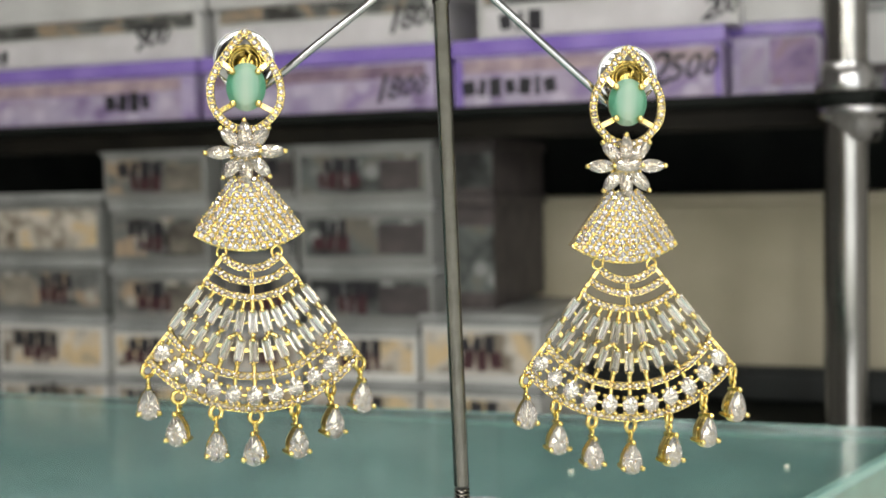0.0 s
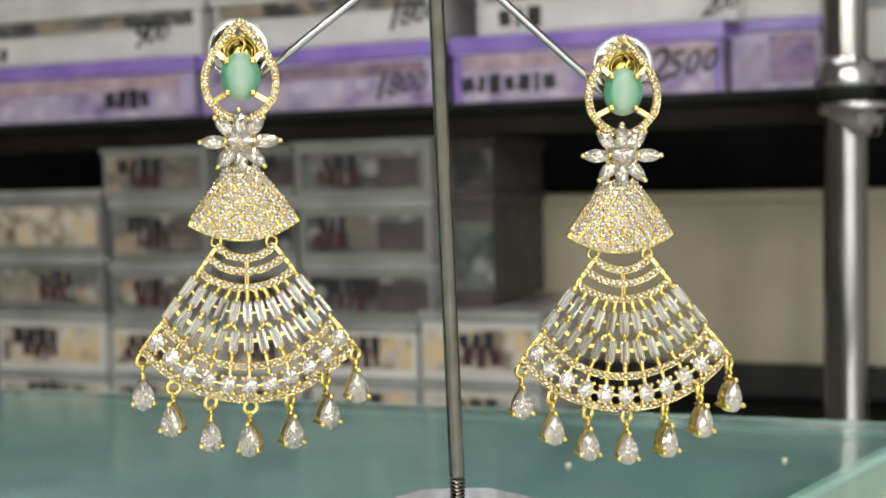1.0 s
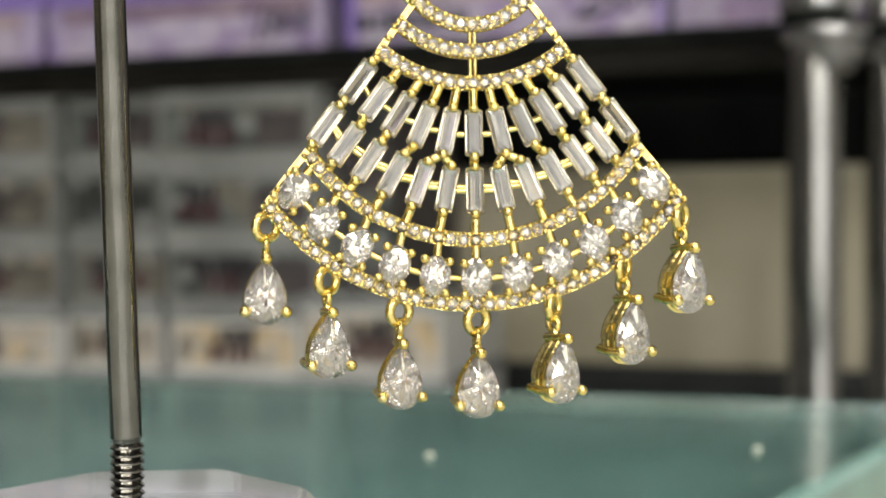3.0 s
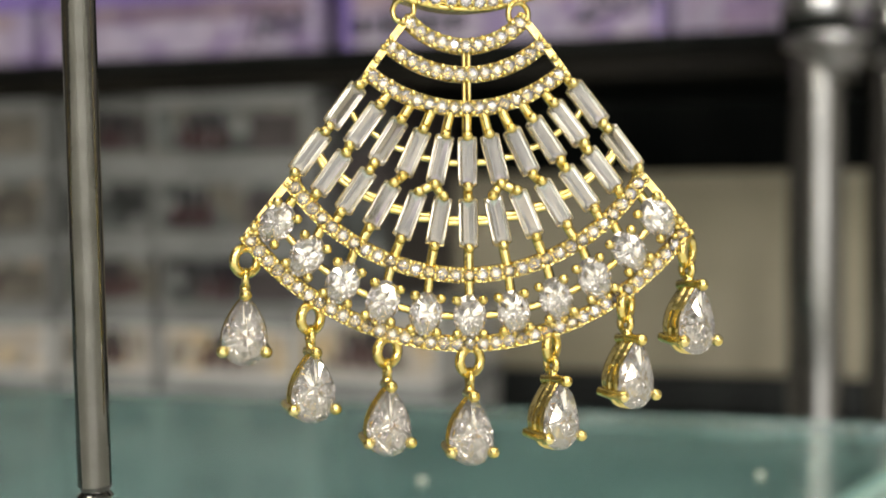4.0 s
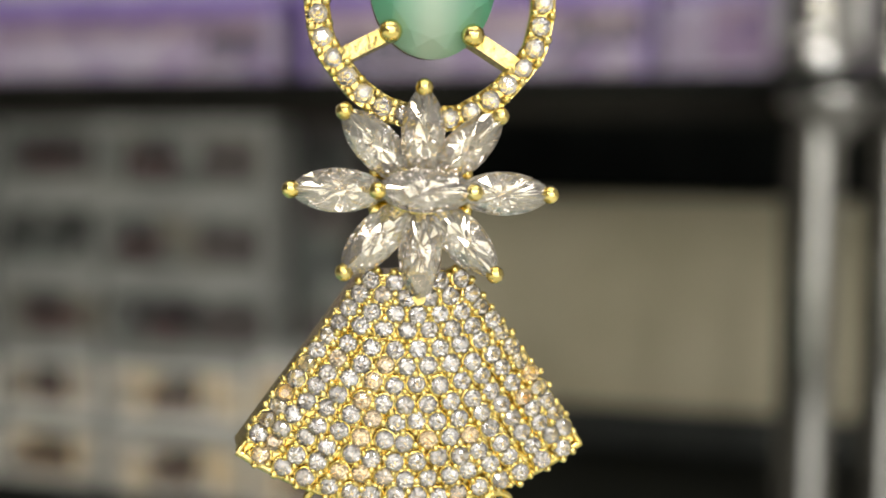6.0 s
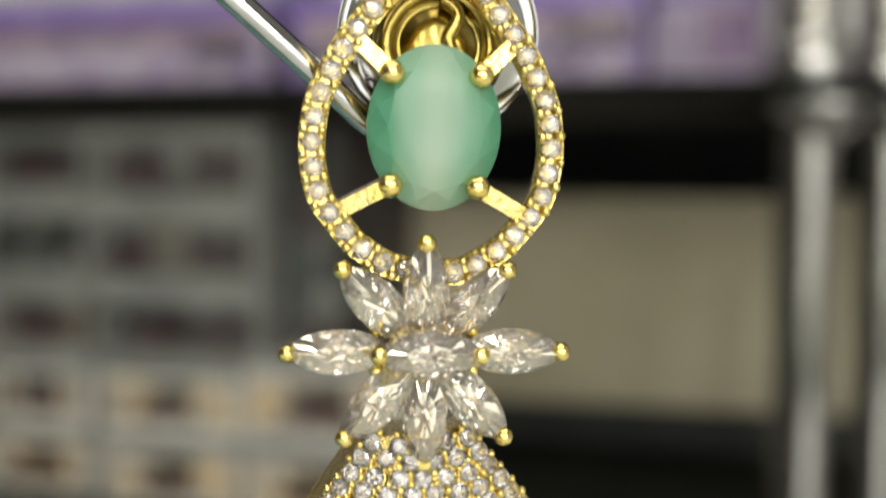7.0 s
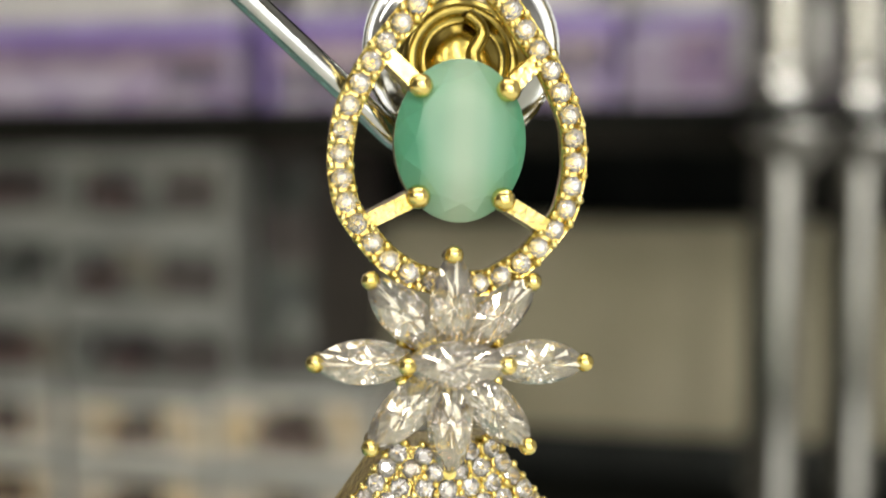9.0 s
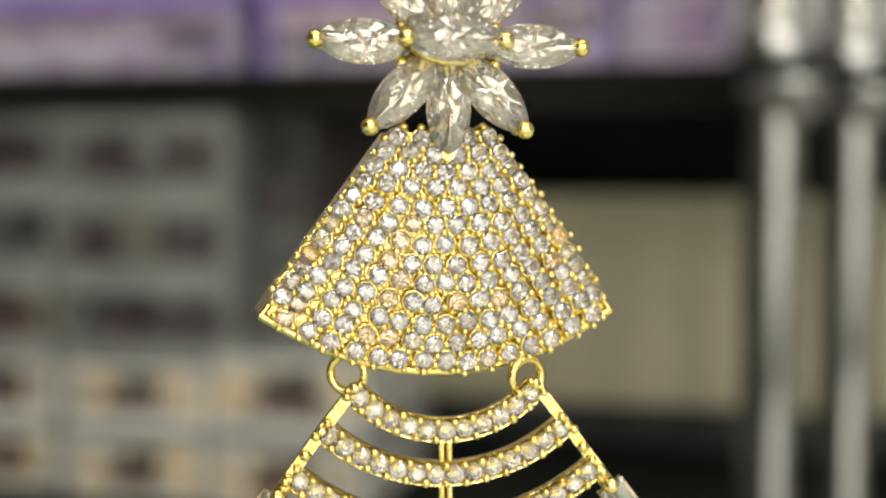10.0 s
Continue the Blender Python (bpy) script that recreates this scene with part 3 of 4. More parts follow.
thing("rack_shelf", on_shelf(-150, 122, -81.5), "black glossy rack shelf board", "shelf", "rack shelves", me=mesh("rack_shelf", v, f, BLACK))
# black sheets behind the rack stand in for the shade under its shelves
back = thing("rack_shade_panel", on_shelf(-150, 262, -895), "black panel behind the rack, standing in for shade", "panel")
for k in range(4):
    v, f = box_shell(0.274, 0.010, 1.70, 0.0008)
    part("panel_sheet", mesh("panel_sheet", v, f, BLACK), back, pose(-0.4125 + 0.275 * k, 0, 0))


def rack_pole(x, y, seat):
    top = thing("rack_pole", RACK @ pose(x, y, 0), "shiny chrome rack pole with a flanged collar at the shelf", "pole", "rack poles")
    b = Build()
    b.add(*lathe_shell([(0.0104, Z0), (0.0104, seat), (0.0104, 0.9)], 28))
    part("tube", b.mesh("tube", PIPE), top)
    b = Build()
    b.add(*lathe_shell([(0.0105, -0.0125), (0.0114, -0.0120), (0.0138, -0.0050), (0.0152, -0.0010), (0.0164, 0.0), (0.0170, 0.0008), (0.0170, 0.0030), (0.0164, 0.0038), (0.0105, 0.0040)], 32))
    part("collar", b.mesh("collar", DOME), top, pose(0.0045, 0, seat))
    b = Build()
    b.add(*lathe_shell([(0.0106, 0.0041), (0.0132, 0.0042), (0.0132, 0.0108), (0.0106, 0.0109)], 28))
    part("clamp", b.mesh("clamp", BLACK), top, pose(0, 0, seat), "black shelf clamp round the pole")
    v, f = box_shell(0.010, 0.085, 0.006, 0.001, (0, 0.055, 0))
    part("bracket", mesh("bracket", v, f, BLACK), top, pose(0, 0, seat + 0.005, 0, 0, -18), "black bracket reaching to the shelf")
    b = Build()
    b.add(*lathe_shell([(0.0106, 0.0110), (0.0136, 0.0111), (0.0141, 0.0128), (0.0142, 0.0160), (0.0138, 0.0195), (0.0130, 0.0222), (0.0118, 0.0244), (0.0106, 0.0256)], 32))
    part("dome_nut", b.mesh("dome_nut", DOME), top, pose(0, 0, seat))


rack_pole(0.1945, 0.581, 0.1072)
rack_pole(0.2405, 0.617, 0.1072)


def text_mesh(body, size, shear=0.42):
    cu = bpy.data.curves.new("writing", "FONT")
    cu.body, cu.size, cu.shear, cu.extrude = body, size, shear, 0.00008
    cu.offset = size * 0.012
    cu.align_x, cu.align_y = "CENTER", "CENTER"
    ob = bpy.data.objects.new("writing", cu)
    scene.collection.objects.link(ob)
    me = bpy.data.meshes.new_from_object(ob.evaluated_get(bpy.context.evaluated_depsgraph_get()))
    bpy.data.objects.remove(ob)
    bpy.data.curves.remove(cu)
    me.materials.clear()
    me.materials.append(INK)
    return me


def strokes(parent, widths, height, material, x, z, dd, gap=0.25, proud=0.5):
    """Plain bars that stand for writing that cannot be read, one part each."""
    total = sum(widths) + gap * height * (len(widths) - 1)
    at = x * MM - total / 2
    for k, w in enumerate(widths):
        hh = height * (0.75 + 0.25 * ((k * 7) % 3) / 2)
        v, f = box_shell(w, 0.00016, hh, 0, (0, 0, -hh / 2))
        part("stroke", mesh("stroke", v, f, material), parent, pose(at + w / 2, -dd / 2 + 0.0014 - proud * MM, z * MM, 0, 8 * ((k * 5) % 3 - 1), 0))
        at += w + gap * height


def storage_box(s0, s1, z0, z1, depth, body_mat, lid_mat, lid_h, label, group, d=0.0, tilt=0.0):
    """A plastic box: hollow body with a front wall, overhanging lid; returns it with its base centre at the origin."""
    w, h = (s1 - s0) * MM, (z1 - z0) * MM
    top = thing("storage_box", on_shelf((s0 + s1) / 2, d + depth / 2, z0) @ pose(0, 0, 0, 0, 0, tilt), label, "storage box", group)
    dd, t, lh = depth * MM, 0.0016, lid_h * MM
    body, wo, do, wi, di = h - lh * 0.6, w / 2 - 0.002, dd / 2 - 0.002, w / 2 - 0.002 - t, dd / 2 - 0.002 - t
    b = Build()
    ring = [(-1, -1), (1, -1), (1, 1), (-1, 1)]
    v = [(x * wo, y * do, 0.0) for x, y in ring] + [(x * wo, y * do, body) for x, y in ring] + [(x * wi, y * di, body) for x, y in ring] + [(x * wi, y * di, t) for x, y in ring]
    f = [(3, 2, 1, 0), (12, 13, 14, 15)] + [(r * 4 + i, r * 4 + (i + 1) % 4, r * 4 + 4 + (i + 1) % 4, r * 4 + 4 + i) for r in range(3) for i in range(4)]
    b.add(v, f, smooth=False)
    part("body", b.mesh("body", body_mat), top)
    v, f = box_shell(w, dd, lh, 0.0012)
    part("lid", mesh("lid", v, f, lid_mat), top, pose(0, 0, h - lh))
    return top, w, h, dd


def stick(parent, name, me, x, z, dd, proud=0.0):
    return part(name, me, parent, pose(x * MM, -dd / 2 + 0.0014 - proud * MM, z * MM))


def stick_text(parent, body, size, x, z, dd):
    for k, ch in enumerate(body):
        part("figure", text_mesh(ch, size * MM * (1.25, 0.95, 0.85, 0.8)[k]), parent, pose((x + (k - (len(body) - 1) / 2) * size * 0.46) * MM, -dd / 2 + 0.0010, (z + 0.7 * k) * MM, 90, -6, 0))


def card(w, h, material):
    v, f = box_shell(w * MM, 0.0004, h * MM, 0, (0, 0, -h * MM / 2))
    return mesh("label_card", v, f, material)


# purple row
for s0, s1, body, seed, ends in ((-482, -309, "", 1, (6, 10)), (-306, -146, "1800", 2, (7, 5)), (-137, 21, "2500", 3, (5, 3))):
    bx, w, h, dd = storage_box(s0, s1, 123.2, 162, 110, LAVENDER, PURPLE, 9.5, "lavender plastic storage box with purple lid on shelf", "purple boxes")
    wmm = s1 - s0
    for side, wide in zip((-1, 1), ends):
        stick(bx, "corner_strip", card(wide, 27, PURPLE if seed == 3 else LAVENDER), side * (wmm / 2 - 2.2 - wide / 2), 14, dd)
    inner, mid = wmm - 5 - sum(ends), (ends[0] - ends[1]) / 2
    stick(bx, "label_card", card(inner, 17, LILAC), mid, 9.5, dd)
    stick(bx, "window_strip", card(inner, 7.6, GOODS_B), mid, 23.2, dd)
    if body == "1800":
        stick_text(bx, body, 19, 55, 12, dd)
    elif body == "2500":
        stick_text(bx, body, 21, 55, 15, dd)
        strokes(bx, [0.008, 0.004, 0.007, 0.006, 0.007, 0.003, 0.007], 0.011, INK, -44, 11, dd, 0.22, 0.5)
    elif seed == 1:
        strokes(bx, [0.008, 0.007, 0.007, 0.006], 0.013, INK, 34, 13, dd, 0.14, 0.5)
# a shorter pair set back at the end of the row
bx, w, h, dd = storage_box(19, 70, 123.2, 165.5, 110, LAVENDER, PURPLE, 7, "small lavender storage box with plum goods at the row end", "purple boxes", d=32)
stick(bx, "goods_patch", card(25, 26, PLUM), 10, 20, dd)
stick(bx, "window_strip", card(15, 22, LILAC), -11, 18, dd)
storage_box(26, 71, 166, 203, 110, MILKY, MILKY, 8, "small milky storage box stacked at the row end", "milky boxes", d=32)

# milky row above
for s0, s1, body, x, seed in ((-482, -303, "900", 50, 5), (-297, -146, "1800", 60, 6), (-122, 30, "200", 64, 7)):
    bx, w, h, dd = storage_box(s0, s1, 162.4, 199.5, 105, MILKY, MILKY, 8, "milky white plastic storage box stacked on purple box", "milky boxes")
    wmm = s1 - s0
    stick(bx, "label_card", card(wmm * 0.92, 15, CARD), 0, 9, dd)
    stick(bx, "window_strip", card(wmm * 0.92, 9, CLUTTER), 0, 24, dd)
    stick_text(bx, body, 19 if body != "200" else 14, x, 14 if body != "200" else 8, dd)
    if body == "200":
        strokes(bx, [0.007, 0.003, 0.008], 0.012, INK, -48, 9, dd, 0.3, 0.5)
    if seed == 5:
        strokes(bx, [0.006, 0.005], 0.010, INK, -70, 8, dd, 0.3, 0.5)
for s0, s1 in ((-482, -303), (-297, -146), (-122, 30)):
    storage_box(s0, s1, 200, 238, 105, MILKY, LAVENDER, 8, "milky white plastic storage box on top of the stack", "milky boxes")
for s0, s1, z0, z1, m1, m2 in ((60, 250, 123.2, 150, GREY_BOX, DARK_CARD), (60, 240, 150.4, 190, MILKY, GREY_RIM)):
    storage_box(s0, s1, z0, z1, 90, m1, m2, 7, "grey plastic storage box at the rack end", "grey boxes", d=150)


# grey clear boxes on the lower shelf
def grey_box(s0, s1, z0, z1, tag, tag_x, goods_mat, seed, d=0.0):
    # the two lowest rows take paler plastic and goods
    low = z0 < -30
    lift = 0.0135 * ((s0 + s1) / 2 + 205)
    z0, z1 = (z0 if z0 < -60 else z0 + lift), z1 + lift  # heights shifted along the shelf to fit the camera's view
    # the narrow boxes at the row end are near black all over
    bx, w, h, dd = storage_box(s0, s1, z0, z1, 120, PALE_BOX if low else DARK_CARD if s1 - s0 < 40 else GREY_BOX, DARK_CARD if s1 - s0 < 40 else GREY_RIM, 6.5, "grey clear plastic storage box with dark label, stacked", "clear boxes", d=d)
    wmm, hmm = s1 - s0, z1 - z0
    seen = {GREY_BOX: CLUTTER, SHADED_BOX: CLUTTER_SHADED, GOODS_C: CLUTTER_PALE, GOODS_A: CLUTTER}.get(goods_mat, goods_mat)
    stick(bx, "window_strip", card(wmm * 0.88, hmm * 0.6, seen), 0, hmm * 0.44, dd)
    rnd = random.Random(seed)
    if wmm > 50 and tag and not low:
        side = 1 if tag_x < 4 else -1
        # four of the boxes get a near-black patch instead of a tan one
        stick(bx, "goods_patch", card(rnd.uniform(20, 34), hmm * 0.46, DARK_CARD if seed in (21, 23, 24, 25) else PATCH), side * wmm * 0.27, hmm * 0.41, dd, 0.3)
    if tag:
        for row, ink in ((0.57, INK), (0.34, RED_INK)):
            widths = [rnd.uniform(0.0035, 0.0085) for _ in range(3 + rnd.randrange(2))]
            strokes(bx, widths, rnd.uniform(0.010, 0.013), ink, tag_x + rnd.uniform(-3, 3), hmm * row, dd, 0.16, 0.5)


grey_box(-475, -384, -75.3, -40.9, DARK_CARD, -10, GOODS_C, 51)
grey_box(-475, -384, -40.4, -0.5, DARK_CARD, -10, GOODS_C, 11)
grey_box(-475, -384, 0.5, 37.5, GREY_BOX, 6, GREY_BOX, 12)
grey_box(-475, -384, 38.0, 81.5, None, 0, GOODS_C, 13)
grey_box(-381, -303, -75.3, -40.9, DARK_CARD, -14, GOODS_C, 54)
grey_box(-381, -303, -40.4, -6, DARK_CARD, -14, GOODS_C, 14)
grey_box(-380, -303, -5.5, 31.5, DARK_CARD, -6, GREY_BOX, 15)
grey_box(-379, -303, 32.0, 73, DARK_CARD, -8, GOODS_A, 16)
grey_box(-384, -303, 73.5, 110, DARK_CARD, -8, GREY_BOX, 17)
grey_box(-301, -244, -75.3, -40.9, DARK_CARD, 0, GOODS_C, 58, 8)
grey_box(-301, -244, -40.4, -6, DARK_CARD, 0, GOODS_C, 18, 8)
grey_box(-301, -244, -5.5, 31.5, DARK_CARD, 0, SHADED_BOX, 19, 8)
grey_box(-301, -244, 32.0, 72, None, 0, SHADED_BOX, 20, 8)
grey_box(-301, -245, 72.5, 109, DARK_CARD, 0, SHADED_BOX, 21, 8)
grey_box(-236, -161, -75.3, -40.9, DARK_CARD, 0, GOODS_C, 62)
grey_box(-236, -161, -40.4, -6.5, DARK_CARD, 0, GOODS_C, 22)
grey_box(-238, -150, -6.0, 30, NAVY_CARD, -8, SHADED_BOX, 23)
grey_box(-241, -150, 30.5, 68.5, DARK_CARD, -22, SHADED_BOX, 24)
grey_box(-243, -150, 69.0, 107.5, DARK_CARD, -16, SHADED_BOX, 25)
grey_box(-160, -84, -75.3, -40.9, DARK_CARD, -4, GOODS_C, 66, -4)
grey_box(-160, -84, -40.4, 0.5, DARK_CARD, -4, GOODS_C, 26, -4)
grey_box(-149, -119, 1.0, 70, None, 0, SHADED_BOX, 27, 25)
grey_box(-149, -119, 70.5, 105, None, 0, SHADED_BOX, 28, 25)

# block for the dark band below the carton; its tray form is assumed
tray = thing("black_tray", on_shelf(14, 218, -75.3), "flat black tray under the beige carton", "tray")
v, f = box_shell(0.366, 0.078, 0.0190, 0.002)
part("tray_body", mesh("tray_body", v, f, TRAY_BLACK), tray)
v, f = box_shell(0.372, 0.084, 0.0048, 0.002)
part("tray_rim", mesh("tray_rim", v, f, TRAY_BLACK), tray, pose(0, 0, 0.0192))
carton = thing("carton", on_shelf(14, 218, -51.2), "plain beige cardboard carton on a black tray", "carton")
v, f = box_shell(0.366, 0.076, 0.1118, 0.0015)
part("carton_body", mesh("carton_body", v, f, CARTON), carton)
v, f = box_shell(0.369, 0.079, 0.007, 0.0012)
part("carton_lid", mesh("carton_lid", v, f, CARTON), carton, pose(0, 0, 0.1120))

# ---------------------------------------------------------------- earring stand
ROD = (0.0020, 0.2160)
stand = thing("earring_stand", pose(ROD[0], ROD[1], 0), "steel earring stand on a clear acrylic base", "earring stand")
b = Build()
rim = []
sides = 8
for r, z in ((0.0192, 0.0), (0.0197, 0.0010), (0.0197, 0.0128), (0.0165, 0.0162)):
    rim.append([(r * math.cos(2 * math.pi * (i + 0.5) / sides), r * math.sin(2 * math.pi * (i + 0.5) / sides), z + 0.0002) for i in range(sides)])
vv = [p for ring in rim for p in ring]
ff = [(k * sides + i, k * sides + (i + 1) % sides, (k + 1) * sides + (i + 1) % sides, (k + 1) * sides + i) for k in range(3) for i in range(sides)]
ff += [list(range(sides))[::-1], [3 * sides + i for i in range(sides)]]
b.add(vv, ff, smooth=False)
base_me = b.mesh("base", ACRYLIC)
bm = bmesh.new()
bm.from_mesh(base_me)
bmesh.ops.remove_doubles(bm, verts=bm.verts, dist=1e-6)
bmesh.ops.bevel(bm, geom=bm.edges[:], offset=0.00045, segments=2, affect="EDGES")
bm.to_mesh(base_me)
bm.free()
part("base", base_me, stand, label="clear faceted acrylic base")
b = Build()
b.add(*lathe_shell([(0.00140, 0.0225), (0.00140, 0.1098), (0.00160, 0.1100), (0.00160, 0.1112), (0.0012, 0.1116), (0.0012, 0.1216), (0.0009, 0.1222)], 20))
part("rod", b.mesh("rod", ROD_STEEL), stand, pose(0.00045, 0, 0, 0, -1.27, 0))
b = Build()
prof = [(0.00120, 0.0080)]
for k in range(20):
    prof += [(0.00150, 0.0083 + k * 0.0007), (0.00150, 0.00842 + k * 0.0007), (0.00116, 0.0083 + k * 0.0007 + 0.00041)]
prof += [(0.00138, 0.0226)]
b.add(*lathe_shell(prof, 24), smooth=False)
part("threaded_stud", b.mesh("threaded_stud", ROD_STEEL), stand)
for pts in (((0.0, 0.2158, 0.1200), (0.0100, 0.2178, 0.1105), (0.0172, 0.2192, 0.1040), (0.0274, 0.2207, 0.0948), (0.0300, 0.2215, 0.0924), (0.0315, 0.2220, 0.0913)),
            ((0.0, 0.2158, 0.1200), (-0.0128, 0.2156, 0.1103), (-0.0282, 0.2158, 0.0986), (-0.0330, 0.2172, 0.0955), (-0.0350, 0.2178, 0.0945))):
    b = Build()
    b.add(*tube_shell([Vector(p) - Vector((ROD[0], ROD[1], 0)) for p in pts], 0.00072, 14))
    part("arm", b.mesh("arm", CHROME), stand)


# ---------------------------------------------------------------- earrings
VIEW_PX = 0.0483 * MM  # one pixel of a camera view at the fan; the fan is laid out to fit that view


def fan_point(r, cy, a):
    """A point of a fan arc: radius and centre in pixels of the camera's view, angle from straight down."""
    x, y = r * math.sin(a), cy + r * math.cos(a)
    return x * VIEW_PX, -26.7 * MM - (y - 202) * VIEW_PX


ARCS = ((137, -59, 49.5, 11), (203, -75, 43.5, 14), (265, -77, 41.0, 17), (372.5, 111.5, 57.0, 31), (485.6, 121, 53.8, 39))
BAND = [(-0.70, 0.40), (-0.70, -0.12), (-0.66, -0.17), (-0.57, -0.14), (-0.53, 0.12), (0.53, 0.12), (0.57, -0.14), (0.66, -0.17), (0.70, -0.12), (0.70, 0.40), (0.5, 0.9), (-0.5, 0.9)]
BAND = [(o * MM, y * MM) for o, y in BAND]


def beaded_path(b, path_pts, stones, width, y, bead=0.24):
    """Beads in pairs between neighbouring stones; path_pts maps 0..1 to a point and its outward normal."""
    for k in range(stones + 1):
        p, nrm = path_pts(k / stones)
        for side in (-1, 1):
            q = (p[0] + nrm[0] * side * width, p[1] + nrm[1] * side * width)
            b.add(*ball_shell(bead * MM * random.uniform(0.9, 1.15), (q[0], y, q[1]), 7, 4))


def facing(x, y, z, turn=0.0, rx=0.0, rz=0.0):
    return pose(x, y, z, rx, turn, rz)


def build_fan(top, tilt):
    random.seed(21)
    b = Build()
    spots = []
    for r, cy, half, n in ARCS:
        h = radians(half)
        path = [fan_point(r, cy, -h + 2 * h * i / 40) for i in range(41)]
        b.add(*ribbon_shell(path, BAND), smooth=False)

        def at(u, r=r, cy=cy, h=h):
            a = -h + 2 * h * u
            return fan_point(r, cy, a), (math.sin(a), -math.cos(a))
        beaded_path(b, at, n, 0.47 * MM, -0.38 * MM, 0.27)
        for k in range(n):
            (x, z), _ = at((k + 0.5) / n)
            spots.append(("small_stone", SMALL, facing(x, -0.32 * MM, z, random.uniform(0, 45), random.uniform(-6, 6), random.uniform(-6, 6))))
    # side rails and the two centre posts
    def drawn(x, y):
        return x * VIEW_PX, -26.7 * MM - (y - 202) * VIEW_PX
    for sgn in (-1, 1):
        for ends in (((102, 27), (139, 75), (177, 127)), ((310, 306), (350, 354), (392, 408))):
            pts = [drawn(sgn * x, y) for x, y in ends]
            b.add(*ribbon_shell(pts, [(-0.3 * MM, 0.6 * MM), (-0.3 * MM, -0.2 * MM), (0.3 * MM, -0.2 * MM), (0.3 * MM, 0.6 * MM)]), smooth=False)
            for x, z in pts + [((pts[1][0] + pts[2][0]) / 2, (pts[1][1] + pts[2][1]) / 2)]:
                b.add(*ball_shell(0.36 * MM, (x, -0.25 * MM, z), 8, 5))
    for y0, y1 in ((85, 125), (138, 180)):
        x0, za = drawn(0, y0)
        _, zb = drawn(0, y1)
        for dx in (-0.22, 0.22):
            b.add(*tube_shell([(dx * MM, 0.05 * MM, za), (dx * MM, 0.05 * MM, zb)], 0.2 * MM, 6))
    # baguettes in two rows, each in a thin seat with a claw at each end, tied to its neighbours by short bars
    row_ends = []
    for r, cy, step, count, full, ties in ((282, 0, 10.0, 5, 4.3, (0.1,)), (364, 27, 8.3, 6, 5.0, (-0.35, 0.0))):
        ends, seats = [], []
        for k in range(-count, count + 1):
            a = radians(step * k)
            x, z = fan_point(r, cy, a)
            lean = math.copysign(radians(37) * math.sin(min(1.0, abs(k) / full) * math.pi / 2), k)
            d = (math.sin(lean), -math.cos(lean))
            g = (-d[1], d[0])
            spots.append(("baguette_stone", BAR, facing(x, -0.15 * MM, z, -math.degrees(lean), random.uniform(-2, 2), random.uniform(-3, 3))))
            for sgn in (-1, 1):
                e = (x + d[0] * sgn * 2.18 * MM, z + d[1] * sgn * 2.18 * MM)
                b.add(*ball_shell(0.50 * MM, (e[0], -0.58 * MM, e[1]), 8, 5))
                b.add(*tube_shell([(e[0], -0.4 * MM, e[1]), (e[0], 0.6 * MM, e[1])], 0.28 * MM, 6))
            corners = [(x + g[0] * sx * 0.72 * MM + d[0] * sz * 1.9 * MM, z + g[1] * sx * 0.72 * MM + d[1] * sz * 1.9 * MM) for sx, sz in ((1, 1), (1, -1), (-1, -1), (-1, 1))]
            b.add(*ribbon_shell(corners, [(-0.1 * MM, 0.05 * MM), (0.1 * MM, 0.05 * MM), (0.1 * MM, 0.8 * MM), (-0.1 * MM, 0.8 * MM)], True), smooth=False)
            ends.append(((x - d[0] * 2.15 * MM, z - d[1] * 2.15 * MM), (x + d[0] * 2.15 * MM, z + d[1] * 2.15 * MM), d))
            seats.append((x, z, d, g))
        for (x0, z0, d0, g0), (x1, z1, d1, g1) in zip(seats, seats[1:]):
            for tie in ties:
                p = (x0 + g0[0] * 0.75 * MM + d0[0] * tie * MM, z0 + g0[1] * 0.75 * MM + d0[1] * tie * MM)
                q = (x1 - g1[0] * 0.75 * MM + d1[0] * tie * MM, z1 - g1[1] * 0.75 * MM + d1[1] * tie * MM)
                b.add(*tube_shell([(p[0], 0.25 * MM, p[1]), (q[0], 0.25 * MM, q[1])], 0.32 * MM, 6))
        row_ends.append(ends)

    def link(p, q, r=0.46):
        b.add(*tube_shell([(p[0], 0.1 * MM, p[1]), (q[0], 0.1 * MM, q[1])], r * MM, 7))
    def reach(p, d, r, cy, half):
        """Where a line from p along d meets an arc."""
        cx, cz = 0.0, -26.7 * MM - (cy - 202) * VIEW_PX
        ox, oz, rr = p[0] - cx, p[1] - cz, r * VIEW_PX
        bq = ox * d[0] + oz * d[1]
        disc = bq * bq - (ox * ox + oz * oz - rr * rr)
        if disc > 0:
            t = min((-bq - math.sqrt(disc), -bq + math.sqrt(disc)), key=abs)
            q = (p[0] + d[0] * t, p[1] + d[1] * t)
            ang = math.atan2(q[0] - cx, cz - q[1])
            if abs(ang) < half and abs(t) < 2.4 * MM:
                return q
        ang = max(-half, min(half, math.atan2(ox, -oz)))
        return cx + rr * math.sin(ang), cz - rr * math.cos(ang)
    for p, _, d in row_ends[0]:
        link(reach(p, (-d[0], -d[1]), 270, -77, radians(40.5)), p)
    for k, (p, _, _) in enumerate(row_ends[1]):
        c = k - 6
        j = 5 + (c if abs(c) <= 1 else c - 1 if c > 0 else c + 1)
        link(row_ends[0][max(0, min(10, j))][1], p)
    for _, q, d in row_ends[1]:
        link(q, reach(q, d, 366, 111.5, radians(56)))
